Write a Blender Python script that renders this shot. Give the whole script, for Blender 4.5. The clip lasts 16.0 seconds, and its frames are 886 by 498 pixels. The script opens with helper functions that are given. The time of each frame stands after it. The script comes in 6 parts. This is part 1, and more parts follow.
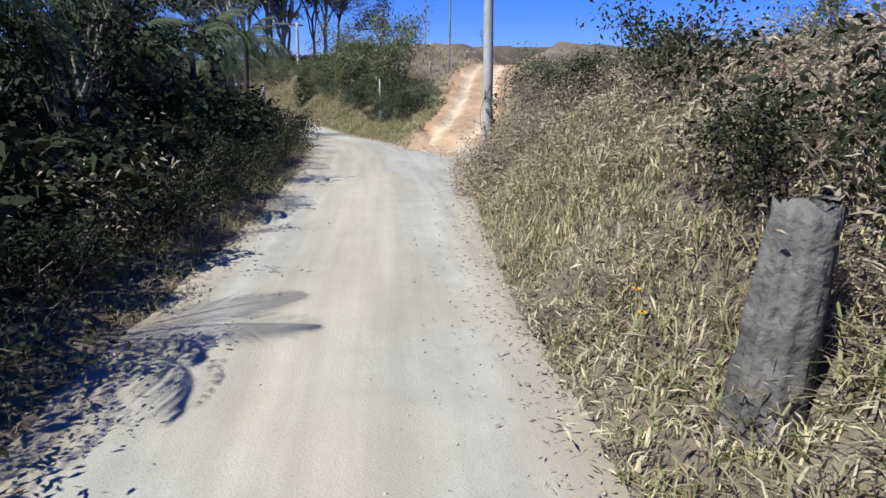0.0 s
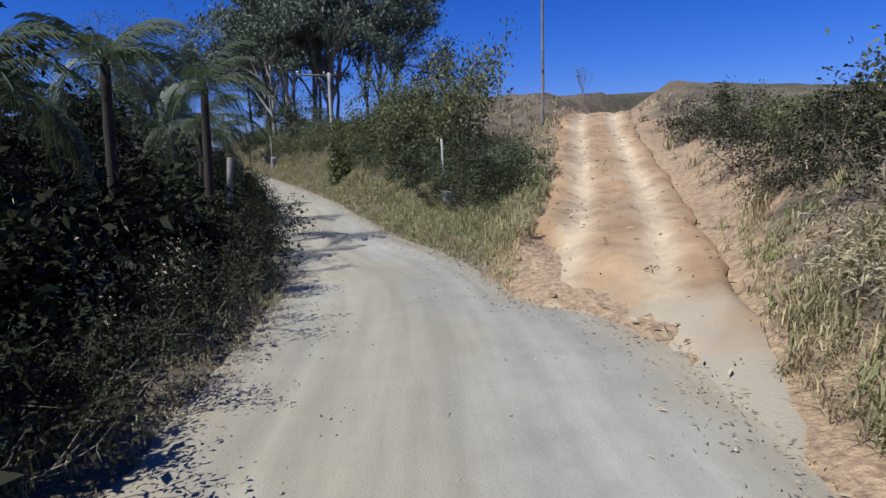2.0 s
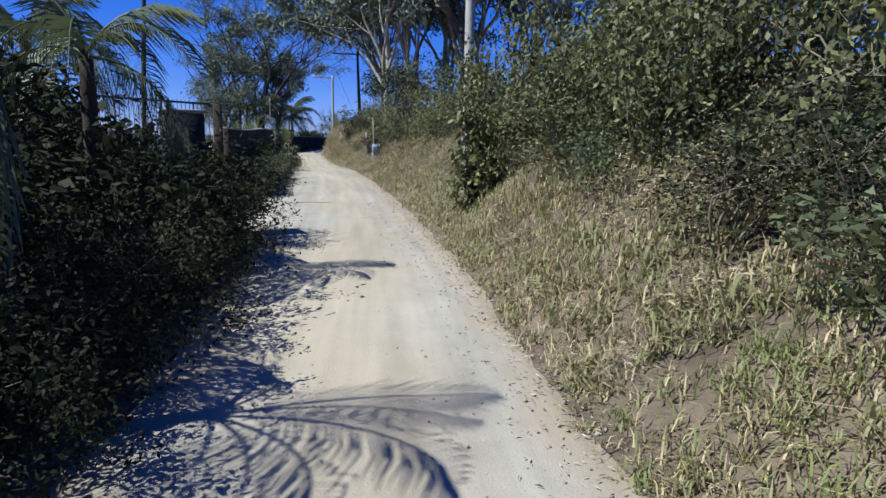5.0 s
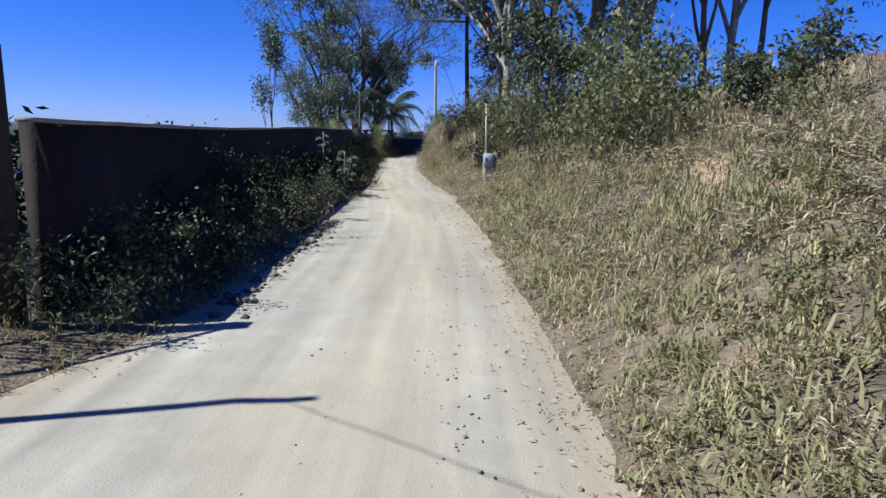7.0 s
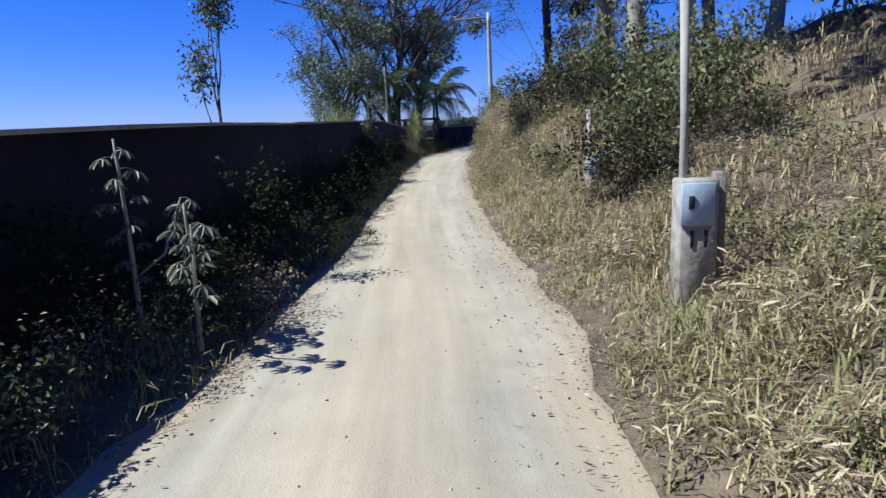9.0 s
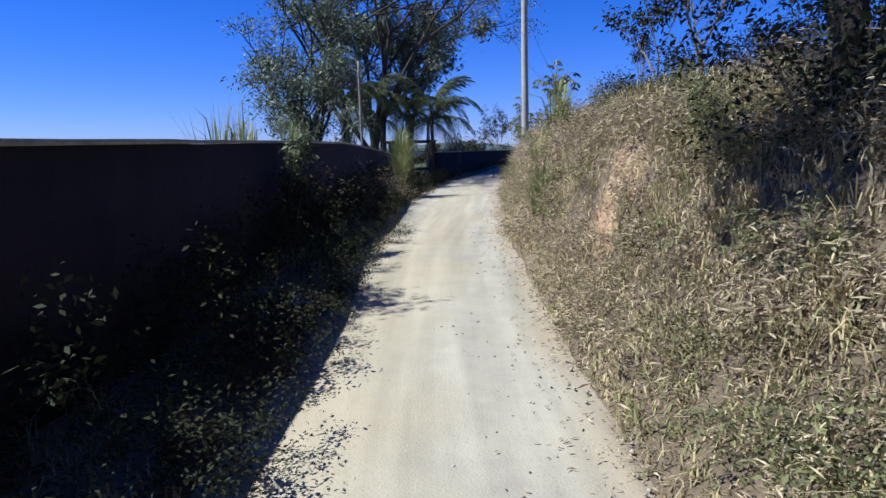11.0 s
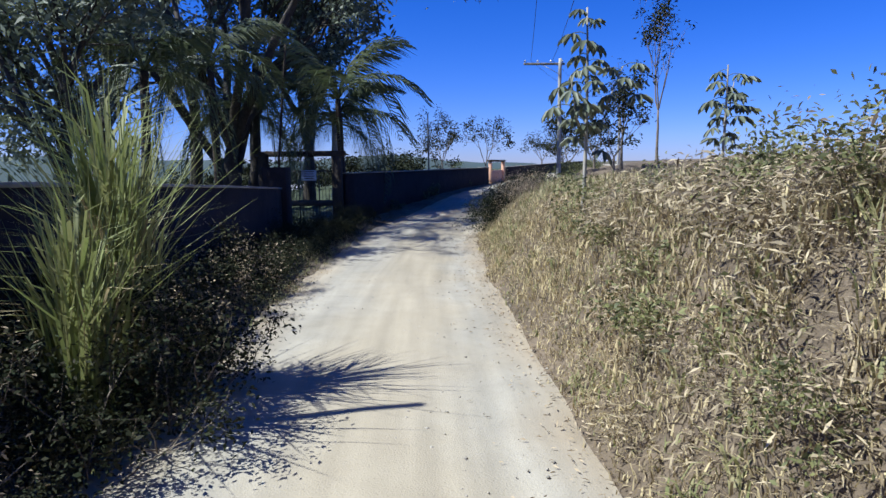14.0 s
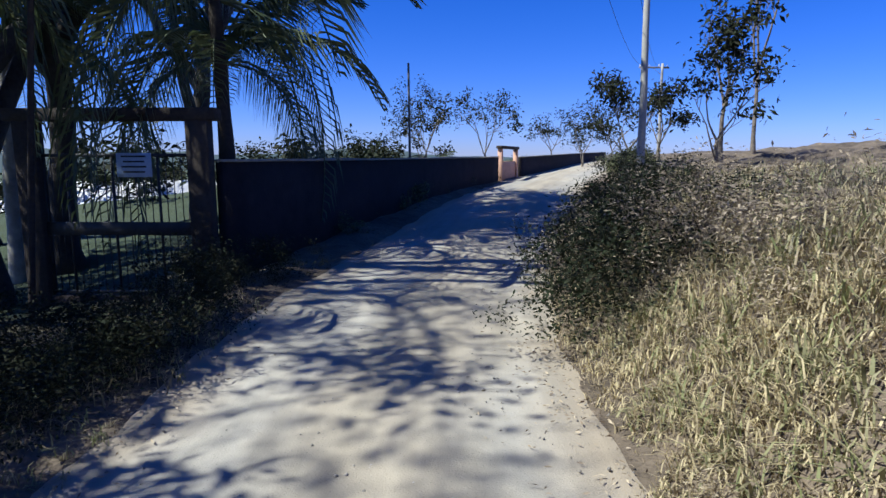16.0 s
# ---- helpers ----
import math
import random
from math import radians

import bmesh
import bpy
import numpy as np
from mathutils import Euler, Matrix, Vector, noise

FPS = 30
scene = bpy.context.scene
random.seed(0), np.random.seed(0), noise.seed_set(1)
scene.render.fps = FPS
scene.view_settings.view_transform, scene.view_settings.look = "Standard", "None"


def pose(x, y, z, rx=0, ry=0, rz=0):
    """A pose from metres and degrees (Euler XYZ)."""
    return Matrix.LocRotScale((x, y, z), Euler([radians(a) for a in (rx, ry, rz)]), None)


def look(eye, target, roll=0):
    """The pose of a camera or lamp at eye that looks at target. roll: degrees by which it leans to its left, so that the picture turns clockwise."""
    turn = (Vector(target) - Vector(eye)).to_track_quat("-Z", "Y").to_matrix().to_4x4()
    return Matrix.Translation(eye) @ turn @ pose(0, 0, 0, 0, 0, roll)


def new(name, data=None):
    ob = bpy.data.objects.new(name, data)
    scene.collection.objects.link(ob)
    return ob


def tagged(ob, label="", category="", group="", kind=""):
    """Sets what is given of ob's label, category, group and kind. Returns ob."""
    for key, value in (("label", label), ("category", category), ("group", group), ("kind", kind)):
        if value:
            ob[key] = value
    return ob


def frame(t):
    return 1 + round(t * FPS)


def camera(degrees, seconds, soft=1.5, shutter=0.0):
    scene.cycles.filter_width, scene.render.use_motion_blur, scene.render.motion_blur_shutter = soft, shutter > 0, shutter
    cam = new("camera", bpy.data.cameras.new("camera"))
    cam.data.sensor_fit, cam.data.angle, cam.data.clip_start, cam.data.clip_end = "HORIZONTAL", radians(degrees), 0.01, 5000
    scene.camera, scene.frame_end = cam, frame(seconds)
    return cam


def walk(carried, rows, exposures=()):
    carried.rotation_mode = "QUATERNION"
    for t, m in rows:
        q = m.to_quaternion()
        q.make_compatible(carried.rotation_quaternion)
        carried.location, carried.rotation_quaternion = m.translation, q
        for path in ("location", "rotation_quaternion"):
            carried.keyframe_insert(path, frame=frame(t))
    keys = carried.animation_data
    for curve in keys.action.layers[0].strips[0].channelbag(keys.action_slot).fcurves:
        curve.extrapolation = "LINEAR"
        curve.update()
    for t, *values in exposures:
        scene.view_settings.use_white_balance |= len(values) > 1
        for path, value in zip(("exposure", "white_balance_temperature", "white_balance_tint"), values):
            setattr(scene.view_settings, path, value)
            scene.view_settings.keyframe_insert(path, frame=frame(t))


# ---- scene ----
cam = camera(72.5, 16.0, soft=1.5)
# seconds, x, y, z, then yaw (to the left of +y), pitch and lean in degrees
PATH = [
    (0, -6.543, 0.388, 2.199, -12.59, -15.27, 1.77),
    (0.5, -6.210, 3.756, 2.173, -12.46, -13.77, 0.12),
    (1, -5.776, 7.102, 2.147, -8.63, -14.14, -0.15),
    (1.5, -5.387, 10.398, 2.131, -4.64, -13.26, 2.08),
    (2, -4.968, 13.838, 2.121, -5.95, -9.65, -1.59),
    (2.5, -4.850, 17.284, 2.157, -4.51, -8.90, 0.66),
    (3, -4.748, 20.580, 2.075, 0.08, -7.00, -1.29),
    (3.2, -4.720, 21.850, 2.035, 1.52, -7.81, -2.12),
    (5.3, -6.863, 34.648, 1.662, 6.49, -9.94, 1.64),
    (5.5, -7.223, 36.169, 1.821, 7.73, -10.01, 1.66),
    (6, -7.964, 39.678, 1.934, 13.97, -6.44, 2.05),
    (6.5, -8.672, 43.146, 1.932, 14.97, -8.60, 2.03),
    (7, -9.460, 46.641, 1.924, 15.94, -9.94, 1.17),
    (7.5, -10.519, 50.169, 1.993, 20.58, -10.67, -1.32),
    (8, -11.510, 53.658, 2.087, 22.65, -9.38, -1.91),
    (8.5, -12.562, 57.054, 2.068, 22.71, -10.09, -3.74),
    (9, -13.762, 60.564, 2.163, 21.87, -11.16, -2.69),
    (9.2, -14.133, 61.969, 2.231, 23.13, -8.19, -4.82),
    (11.3, -19.939, 74.733, 2.418, 19.12, -9.28, 0.22),
    (11.5, -20.455, 76.061, 2.448, 17.95, -7.56, 1.68),
    (12, -21.885, 79.216, 2.548, 16.71, -11.05, 2.35),
    (12.5, -22.987, 82.425, 2.687, 16.42, -8.27, 0.62),
    (13, -23.901, 85.657, 2.741, 14.24, -8.16, -0.20),
    (13.5, -24.700, 88.973, 2.714, 14.72, -6.66, -1.04),
    (14, -25.617, 92.135, 2.727, 13.98, -7.93, -0.53),
    (14.5, -26.568, 95.383, 2.751, 12.39, -8.43, 1.40),
    (15, -27.471, 98.663, 2.678, 11.89, -7.78, 1.63),
    (15.5, -28.456, 102.136, 2.622, 10.78, -8.39, 0.24),
    (16, -29.377, 105.519, 2.456, 11.86, -8.52, -0.08),
]


def _looking(x, y, z, yaw, pitch, lean):
    a, p = radians(yaw), radians(pitch)
    eye = Vector((x, y, z))
    return look(eye, eye + Vector((-math.sin(a) * math.cos(p), math.cos(a) * math.cos(p), math.sin(p))), lean)


walk(cam, [(t, _looking(*row)) for t, *row in PATH], [(0.0, 0.72, 5760, 2), (0.7, 0.55, 5760, 2), (1.5, 0.24, 5760, 2), (3.2, 0.24, 5760, 2), (5.3, 0.68, 5760, 2), (7.0, 0.72, 5760, 2), (9.0, 0.78, 5760, 2), (12.0, 0.8, 5760, 2), (14.5, 0.82, 5760, 2), (16.0, 0.82, 5760, 2)])

# ---- world, sun and exposure ----
SUN_AZ, SUN_EL = radians(208), radians(52)   # azimuth counted from +x towards +y
to_sun = Vector((math.cos(SUN_AZ) * math.cos(SUN_EL), math.sin(SUN_AZ) * math.cos(SUN_EL), math.sin(SUN_EL)))
world = bpy.data.worlds.new("sky")
scene.world = world
world.use_nodes = True
wn, wl = world.node_tree.nodes, world.node_tree.links
sky = wn.new("ShaderNodeTexSky")
sky.sky_type = "NISHITA"
sky.sun_disc = False
sky.sun_elevation = SUN_EL
sky.sun_rotation = math.pi / 2 - SUN_AZ
sky.altitude, sky.air_density, sky.dust_density, sky.ozone_density = 800, 1.0, 0.2, 4.0
deep = wn.new("ShaderNodeHueSaturation")
deep.inputs["Saturation"].default_value = 1.32
clear = wn.new("ShaderNodeMix")
clear.data_type, clear.blend_type = "RGBA", "MULTIPLY"
clear.inputs["Factor"].default_value = 1.0
clear.inputs["B"].default_value = (0.66, 0.70, 1.42, 1)
wl.new(sky.outputs[0], deep.inputs["Color"])
wl.new(deep.outputs[0], clear.inputs["A"])
wl.new(clear.outputs["Result"], wn["Background"].inputs["Color"])
wn["Background"].inputs["Strength"].default_value = 0.060
lamp = bpy.data.lights.new("sun", "SUN")
lamp.energy, lamp.angle, lamp.color = 4.8, radians(0.55), (1.0, 0.955, 0.875)
sun = new("sun", lamp)
sun.matrix_world = look((0, 0, 60), Vector((0, 0, 60)) - to_sun)
sun["label"] = "low winter sun"

# ---- materials ----
def material(name, colour, rough=0.9, vary=0.25, scale=8.0, colour2=None, island=0.0, bump=0.3, bump_scale=None, metal=0.0, spread=0.5, lit=0.0, spec=0.3, distance=0.02):
    """A surface with two scales of variation, optional change from piece to piece, and fine relief."""
    m = bpy.data.materials.new(name)
    m.use_nodes = True
    nt = m.node_tree
    N, L = nt.nodes, nt.links
    bsdf = N["Principled BSDF"]
    bsdf.inputs["Roughness"].default_value = rough
    bsdf.inputs["Metallic"].default_value = metal
    bsdf.inputs["Specular IOR Level"].default_value = spec
    co = N.new("ShaderNodeTexCoord")
    n1 = N.new("ShaderNodeTexNoise")
    n1.inputs["Scale"].default_value, n1.inputs["Detail"].default_value, n1.inputs["Roughness"].default_value = scale, 6, 0.65
    n2 = N.new("ShaderNodeTexNoise")
    n2.inputs["Scale"].default_value, n2.inputs["Detail"].default_value = scale * 0.13, 3
    L.new(co.outputs["Object"], n1.inputs["Vector"])
    L.new(co.outputs["Object"], n2.inputs["Vector"])
    c2 = colour2 or tuple(c * (1 - vary) for c in colour)
    c1 = tuple(min(1, c * (1 + vary)) for c in colour)
    add = N.new("ShaderNodeMath")
    add.operation = "ADD"
    L.new(n1.outputs["Fac"], add.inputs[0])
    L.new(n2.outputs["Fac"], add.inputs[1])
    last = add.outputs[0]
    if island:
        geo = N.new("ShaderNodeNewGeometry")
        mul = N.new("ShaderNodeMath")
        mul.operation = "MULTIPLY_ADD"
        mul.inputs[1].default_value = island
        L.new(geo.outputs["Random Per Island"], mul.inputs[0])
        L.new(last, mul.inputs[2])
        last = mul.outputs[0]
    ramp = N.new("ShaderNodeMapRange")
    mid = 1.0 + island * 0.5
    ramp.inputs["From Min"].default_value, ramp.inputs["From Max"].default_value = mid - spread * (0.5 + island * 0.5), mid + spread * (0.5 + island * 0.5)
    L.new(last, ramp.inputs["Value"])
    mix = N.new("ShaderNodeMix")
    mix.data_type = "RGBA"
    mix.inputs["A"].default_value = (*c2, 1)
    mix.inputs["B"].default_value = (*c1, 1)
    L.new(ramp.outputs["Result"], mix.inputs["Factor"])
    L.new(mix.outputs["Result"], bsdf.inputs["Base Color"])
    if bump:
        n3 = N.new("ShaderNodeTexNoise")
        n3.inputs["Scale"].default_value, n3.inputs["Detail"].default_value = bump_scale or scale * 4, 5
        L.new(co.outputs["Object"], n3.inputs["Vector"])
        b = N.new("ShaderNodeBump")
        b.inputs["Strength"].default_value, b.inputs["Distance"].default_value = bump, distance
        L.new(n3.outputs["Fac"], b.inputs["Height"])
        L.new(b.outputs["Normal"], bsdf.inputs["Normal"])
    if lit:
        tr = N.new("ShaderNodeBsdfTranslucent")
        L.new(mix.outputs["Result"], tr.inputs["Color"])
        ms = N.new("ShaderNodeMixShader")
        ms.inputs[0].default_value = lit
        L.new(bsdf.outputs[0], ms.inputs[1])
        L.new(tr.outputs[0], ms.inputs[2])
        L.new(ms.outputs[0], N["Material Output"].inputs["Surface"])
    return m

# Earth darkened so gaps between tufts read as litter and shade.
EARTH = material("dry_earth", (0.135, 0.103, 0.072), 0.95, 0.45, 3.0, bump=1.0, bump_scale=12, distance=0.08)
CLAY = material("orange_clay", (0.44, 0.315, 0.20), 0.95, 0.3, 1.6, bump=0.5, bump_scale=22, distance=0.025)
DRYGRASS = material("dry_grass", (0.48, 0.395, 0.225), 0.75, 0.2, 1.2, (0.20, 0.15, 0.092), island=1.4, bump=0, lit=0.25)
CANE = material("cane_blade", (0.17, 0.20, 0.065), 0.6, 0.3, 1.0, (0.25, 0.25, 0.11), island=1.2, bump=0, lit=0.3)
GREENGRASS = material("green_grass", (0.155, 0.165, 0.065), 0.65, 0.3, 1.0, (0.33, 0.29, 0.16), island=1.2, bump=0, lit=0.3)
# Leaf green taken near black: the scrub's shaded side is put into it.
SHADELEAF = material("shade_leaf", (0.018, 0.024, 0.011), 0.7, 0.35, 1.5, (0.03, 0.028, 0.016), island=1.0, bump=0, lit=0.1, spec=0.1)
UMBRELLALEAF = material("umbrella_leaf", (0.085, 0.10, 0.065), 0.5, 0.3, 1.0, (0.13, 0.14, 0.095), island=1.0, bump=0, lit=0.2, spec=0.4)
STUMPWOOD = material("rotten_wood", (0.145, 0.13, 0.115), 0.95, 0.5, 5.0, (0.045, 0.04, 0.034), bump=1.0, bump_scale=16, distance=0.03)
# Grey plaster darkened to near black to carry the pillar's shaded side.
SHADEPLASTER = material("old_shaded_plaster", (0.026, 0.025, 0.025), 0.95, 0.35, 3.0, bump=0.5, bump_scale=18)
BUSHLEAF = material("bush_leaf", (0.18, 0.18, 0.075), 0.6, 0.35, 1.5, (0.05, 0.058, 0.024), island=1.0, bump=0, lit=0.25, spec=0.3)
MIDLEAF = material("scrub_leaf", (0.085, 0.10, 0.045), 0.6, 0.35, 1.5, (0.04, 0.046, 0.024), island=1.1, bump=0, lit=0.2, spec=0.3)
EUCLEAF = material("gum_leaf", (0.135, 0.155, 0.105), 0.6, 0.35, 1.0, (0.07, 0.085, 0.055), island=1.0, bump=0, lit=0.2, spec=0.4)
PALMLEAF = material("palm_leaf", (0.06, 0.08, 0.035), 0.5, 0.35, 1.0, (0.095, 0.105, 0.05), island=1.0, bump=0, lit=0.25, spec=0.5)
BARK = material("grey_bark", (0.19, 0.155, 0.12), 0.9, 0.4, 12.0, bump=0.7)
DARKBARK = material("dark_bark", (0.06, 0.05, 0.042), 0.9, 0.4, 10.0, bump=0.7)
PALEBARK = material("pale_bark", (0.34, 0.31, 0.26), 0.85, 0.35, 5.0, bump=0.4)
CONCRETE = material("pole_concrete", (0.36, 0.34, 0.305), 0.85, 0.18, 6.0, bump=0.25)
OLDWOOD = material("weathered_wood", (0.22, 0.20, 0.175), 0.9, 0.4, 18.0, bump=0.8)
DARKWOOD = material("dark_wood", (0.045, 0.034, 0.026), 0.9, 0.35, 14.0, bump=0.6)
METAL = material("grey_metal", (0.30, 0.30, 0.30), 0.45, 0.2, 20.0, metal=0.8, bump=0.1)
BLACKIRON = material("painted_iron", (0.035, 0.033, 0.033), 0.5, 0.3, 20.0, metal=0.2, bump=0.1)
WIRE = material("cable_sheath", (0.03, 0.03, 0.03), 0.6, 0.2, 20.0, bump=0)
PORCELAIN = material("porcelain", (0.62, 0.60, 0.56), 0.25, 0.1, 20.0, bump=0, spec=0.6)
# Near-black render: the shade on the road side is put into the colour.
SHADEWALL = material("shaded_render", (0.026, 0.018, 0.017), 0.95, 0.35, 2.5, bump=0.5, bump_scale=20)
COPING = material("wall_coping", (0.26, 0.24, 0.215), 0.9, 0.25, 8.0, bump=0.4)
WHITEWASH = material("whitewash", (0.36, 0.34, 0.305), 0.9, 0.2, 6.0, (0.16, 0.135, 0.105), bump=0.3)
FLOWER = material("yellow_petal", (0.75, 0.42, 0.02), 0.6, 0.15, 20.0, bump=0, lit=0.2)
STONE = material("grey_gravel", (0.29, 0.26, 0.22), 0.9, 0.35, 9.0, island=1.0, bump=0.4)
ROOFTILE = material("roof_tile", (0.42, 0.26, 0.18), 0.85, 0.3, 3.0, bump=0.4)
FARGREEN = material("far_woods", (0.035, 0.052, 0.055), 0.95, 0.35, 0.05, (0.06, 0.075, 0.07), bump=0)
GREYBLUE = material("metre_blue_tag", (0.32, 0.38, 0.48), 0.6, 0.2, 8.0, bump=0)


def road_material():
    """Pale crushed-stone road with ochre dust bands along the wheel tracks."""
    m = material("gravel_road", (0.345, 0.312, 0.258), 0.95, 0.14, 2.2, bump=0.5, bump_scale=60, distance=0.012)
    nt = m.node_tree
    N, L = nt.nodes, nt.links
    bsdf = N["Principled BSDF"]
    first = bsdf.inputs["Base Color"].links[0].from_socket
    at_ = N.new("ShaderNodeAttribute")
    at_.attribute_name = "lane"
    sep = N.new("ShaderNodeSeparateXYZ")
    L.new(at_.outputs["Vector"], sep.inputs[0])
    n = N.new("ShaderNodeTexNoise")
    n.inputs["Scale"].default_value, n.inputs["Detail"].default_value = 0.35, 5
    co = N.new("ShaderNodeTexCoord")
    L.new(co.outputs["Object"], n.inputs["Vector"])
    # bands across the lane, wandering with the noise
    w = N.new("ShaderNodeMath")
    w.operation = "MULTIPLY_ADD"
    w.inputs[1].default_value = 2.9
    L.new(n.outputs["Fac"], w.inputs[0])
    L.new(sep.outputs[1], w.inputs[2])
    sn = N.new("ShaderNodeMath")
    sn.operation = "SINE"
    k = N.new("ShaderNodeMath")
    k.operation = "MULTIPLY"
    k.inputs[1].default_value = 1.5
    L.new(w.outputs[0], k.inputs[0])
    L.new(k.outputs[0], sn.inputs[0])
    mr = N.new("ShaderNodeMapRange")
    mr.inputs["From Min"].default_value, mr.inputs["From Max"].default_value = -0.2, 0.9
    mr.inputs["To Max"].default_value = 0.55
    L.new(sn.outputs[0], mr.inputs["Value"])
    mix = N.new("ShaderNodeMix")
    mix.data_type = "RGBA"
    mix.inputs["B"].default_value = (0.385, 0.315, 0.215, 1)
    L.new(first, mix.inputs["A"])
    L.new(mr.outputs["Result"], mix.inputs["Factor"])
    # tan dust gathered at both margins
    e1 = N.new("ShaderNodeMath")
    e1.operation = "SUBTRACT"
    e1.inputs[1].default_value = 0.5
    L.new(sep.outputs[2], e1.inputs[0])
    e2 = N.new("ShaderNodeMath")
    e2.operation = "ABSOLUTE"
    L.new(e1.outputs[0], e2.inputs[0])
    e3 = N.new("ShaderNodeMath")
    e3.operation = "MULTIPLY_ADD"
    e3.inputs[1].default_value = 0.22
    L.new(n.outputs["Fac"], e3.inputs[0])
    L.new(e2.outputs[0], e3.inputs[2])
    e4 = N.new("ShaderNodeMapRange")
    e4.inputs["From Min"].default_value, e4.inputs["From Max"].default_value = 0.44, 0.60
    e4.inputs["To Max"].default_value = 0.85
    L.new(e3.outputs[0], e4.inputs["Value"])
    dust = N.new("ShaderNodeMix")
    dust.data_type = "RGBA"
    dust.inputs["B"].default_value = (0.335, 0.27, 0.19, 1)
    L.new(mix.outputs["Result"], dust.inputs["A"])
    L.new(e4.outputs["Result"], dust.inputs["Factor"])
    mix = dust
    # fine grit
    v = N.new("ShaderNodeTexVoronoi")
    v.inputs["Scale"].default_value = 26
    L.new(co.outputs["Object"], v.inputs["Vector"])
    g = N.new("ShaderNodeMapRange")
    g.inputs["From Min"].default_value, g.inputs["From Max"].default_value = 0.0, 0.22
    g.inputs["To Min"].default_value, g.inputs["To Max"].default_value = 0.66, 1.0
    L.new(v.outputs["Distance"], g.inputs["Value"])
    mm = N.new("ShaderNodeMix")
    mm.data_type, mm.blend_type = "RGBA", "MULTIPLY"
    mm.inputs["Factor"].default_value = 1.0
    L.new(mix.outputs["Result"], mm.inputs["A"])
    L.new(g.outputs["Result"], mm.inputs["B"])
    # streaks drawn out along the wheel tracks
    far = N.new("ShaderNodeVectorMath")
    far.operation = "MULTIPLY"
    far.inputs[1].default_value = (0.22, 3.4, 1)
    L.new(at_.outputs["Vector"], far.inputs[0])
    st = N.new("ShaderNodeTexNoise")
    st.inputs["Scale"].default_value, st.inputs["Detail"].default_value = 1.0, 6
    L.new(far.outputs["Vector"], st.inputs["Vector"])
    sr = N.new("ShaderNodeMapRange")
    sr.inputs["From Min"].default_value, sr.inputs["From Max"].default_value = 0.3, 0.7
    sr.inputs["To Min"].default_value, sr.inputs["To Max"].default_value = 0.80, 1.08
    L.new(st.outputs["Fac"], sr.inputs["Value"])
    ms = N.new("ShaderNodeMix")
    ms.data_type, ms.blend_type = "RGBA", "MULTIPLY"
    ms.inputs["Factor"].default_value = 1.0
    L.new(mm.outputs["Result"], ms.inputs["A"])
    L.new(sr.outputs["Result"], ms.inputs["B"])
    L.new(ms.outputs["Result"], bsdf.inputs["Base Color"])
    return m


ROAD = road_material()


def mouth(m):
    """Lets the clay turn to road dust where the track meets the lane."""
    N, L = m.node_tree.nodes, m.node_tree.links
    bsdf = N["Principled BSDF"]
    clay = bsdf.inputs["Base Color"].links[0].from_socket
    a = N.new("ShaderNodeAttribute")
    a.attribute_name = "mouth"
    n = N.new("ShaderNodeTexNoise")
    n.inputs["Scale"].default_value, n.inputs["Detail"].default_value = 0.9, 6
    co = N.new("ShaderNodeTexCoord")
    L.new(co.outputs["Object"], n.inputs["Vector"])
    k = N.new("ShaderNodeMath")
    k.operation = "ADD"
    L.new(a.outputs["Fac"], k.inputs[0])
    L.new(n.outputs["Fac"], k.inputs[1])
    r = N.new("ShaderNodeMapRange")
    r.inputs["From Min"].default_value, r.inputs["From Max"].default_value = 0.72, 1.2
    L.new(k.outputs[0], r.inputs["Value"])
    x = N.new("ShaderNodeMix")
    x.data_type = "RGBA"
    x.inputs["B"].default_value = (0.35, 0.29, 0.215, 1)
    L.new(r.outputs["Result"], x.inputs["Factor"])
    ru = N.new("ShaderNodeAttribute")
    ru.attribute_name = "rut"
    k2 = N.new("ShaderNodeMath")
    k2.operation = "MULTIPLY_ADD"
    k2.inputs[1].default_value = 1.2
    L.new(n.outputs["Fac"], k2.inputs[0])
    L.new(ru.outputs["Fac"], k2.inputs[2])
    r2 = N.new("ShaderNodeMapRange")
    r2.inputs["From Min"].default_value, r2.inputs["From Max"].default_value = 0.55, 1.35
    L.new(k2.outputs[0], r2.inputs["Value"])
    y = N.new("ShaderNodeMix")
    y.data_type, y.blend_type = "RGBA", "MULTIPLY"
    y.inputs["Factor"].default_value = 1.0
    tone = N.new("ShaderNodeMix")
    tone.data_type = "RGBA"
    tone.inputs["A"].default_value, tone.inputs["B"].default_value = (0.74, 0.64, 0.55, 1), (1.08, 1.12, 1.15, 1)
    L.new(r2.outputs["Result"], tone.inputs["Factor"])
    L.new(clay, y.inputs["A"])
    L.new(tone.outputs["Result"], y.inputs["B"])
    L.new(y.outputs["Result"], x.inputs["A"])
    L.new(x.outputs["Result"], bsdf.inputs["Base Color"])


mouth(CLAY)


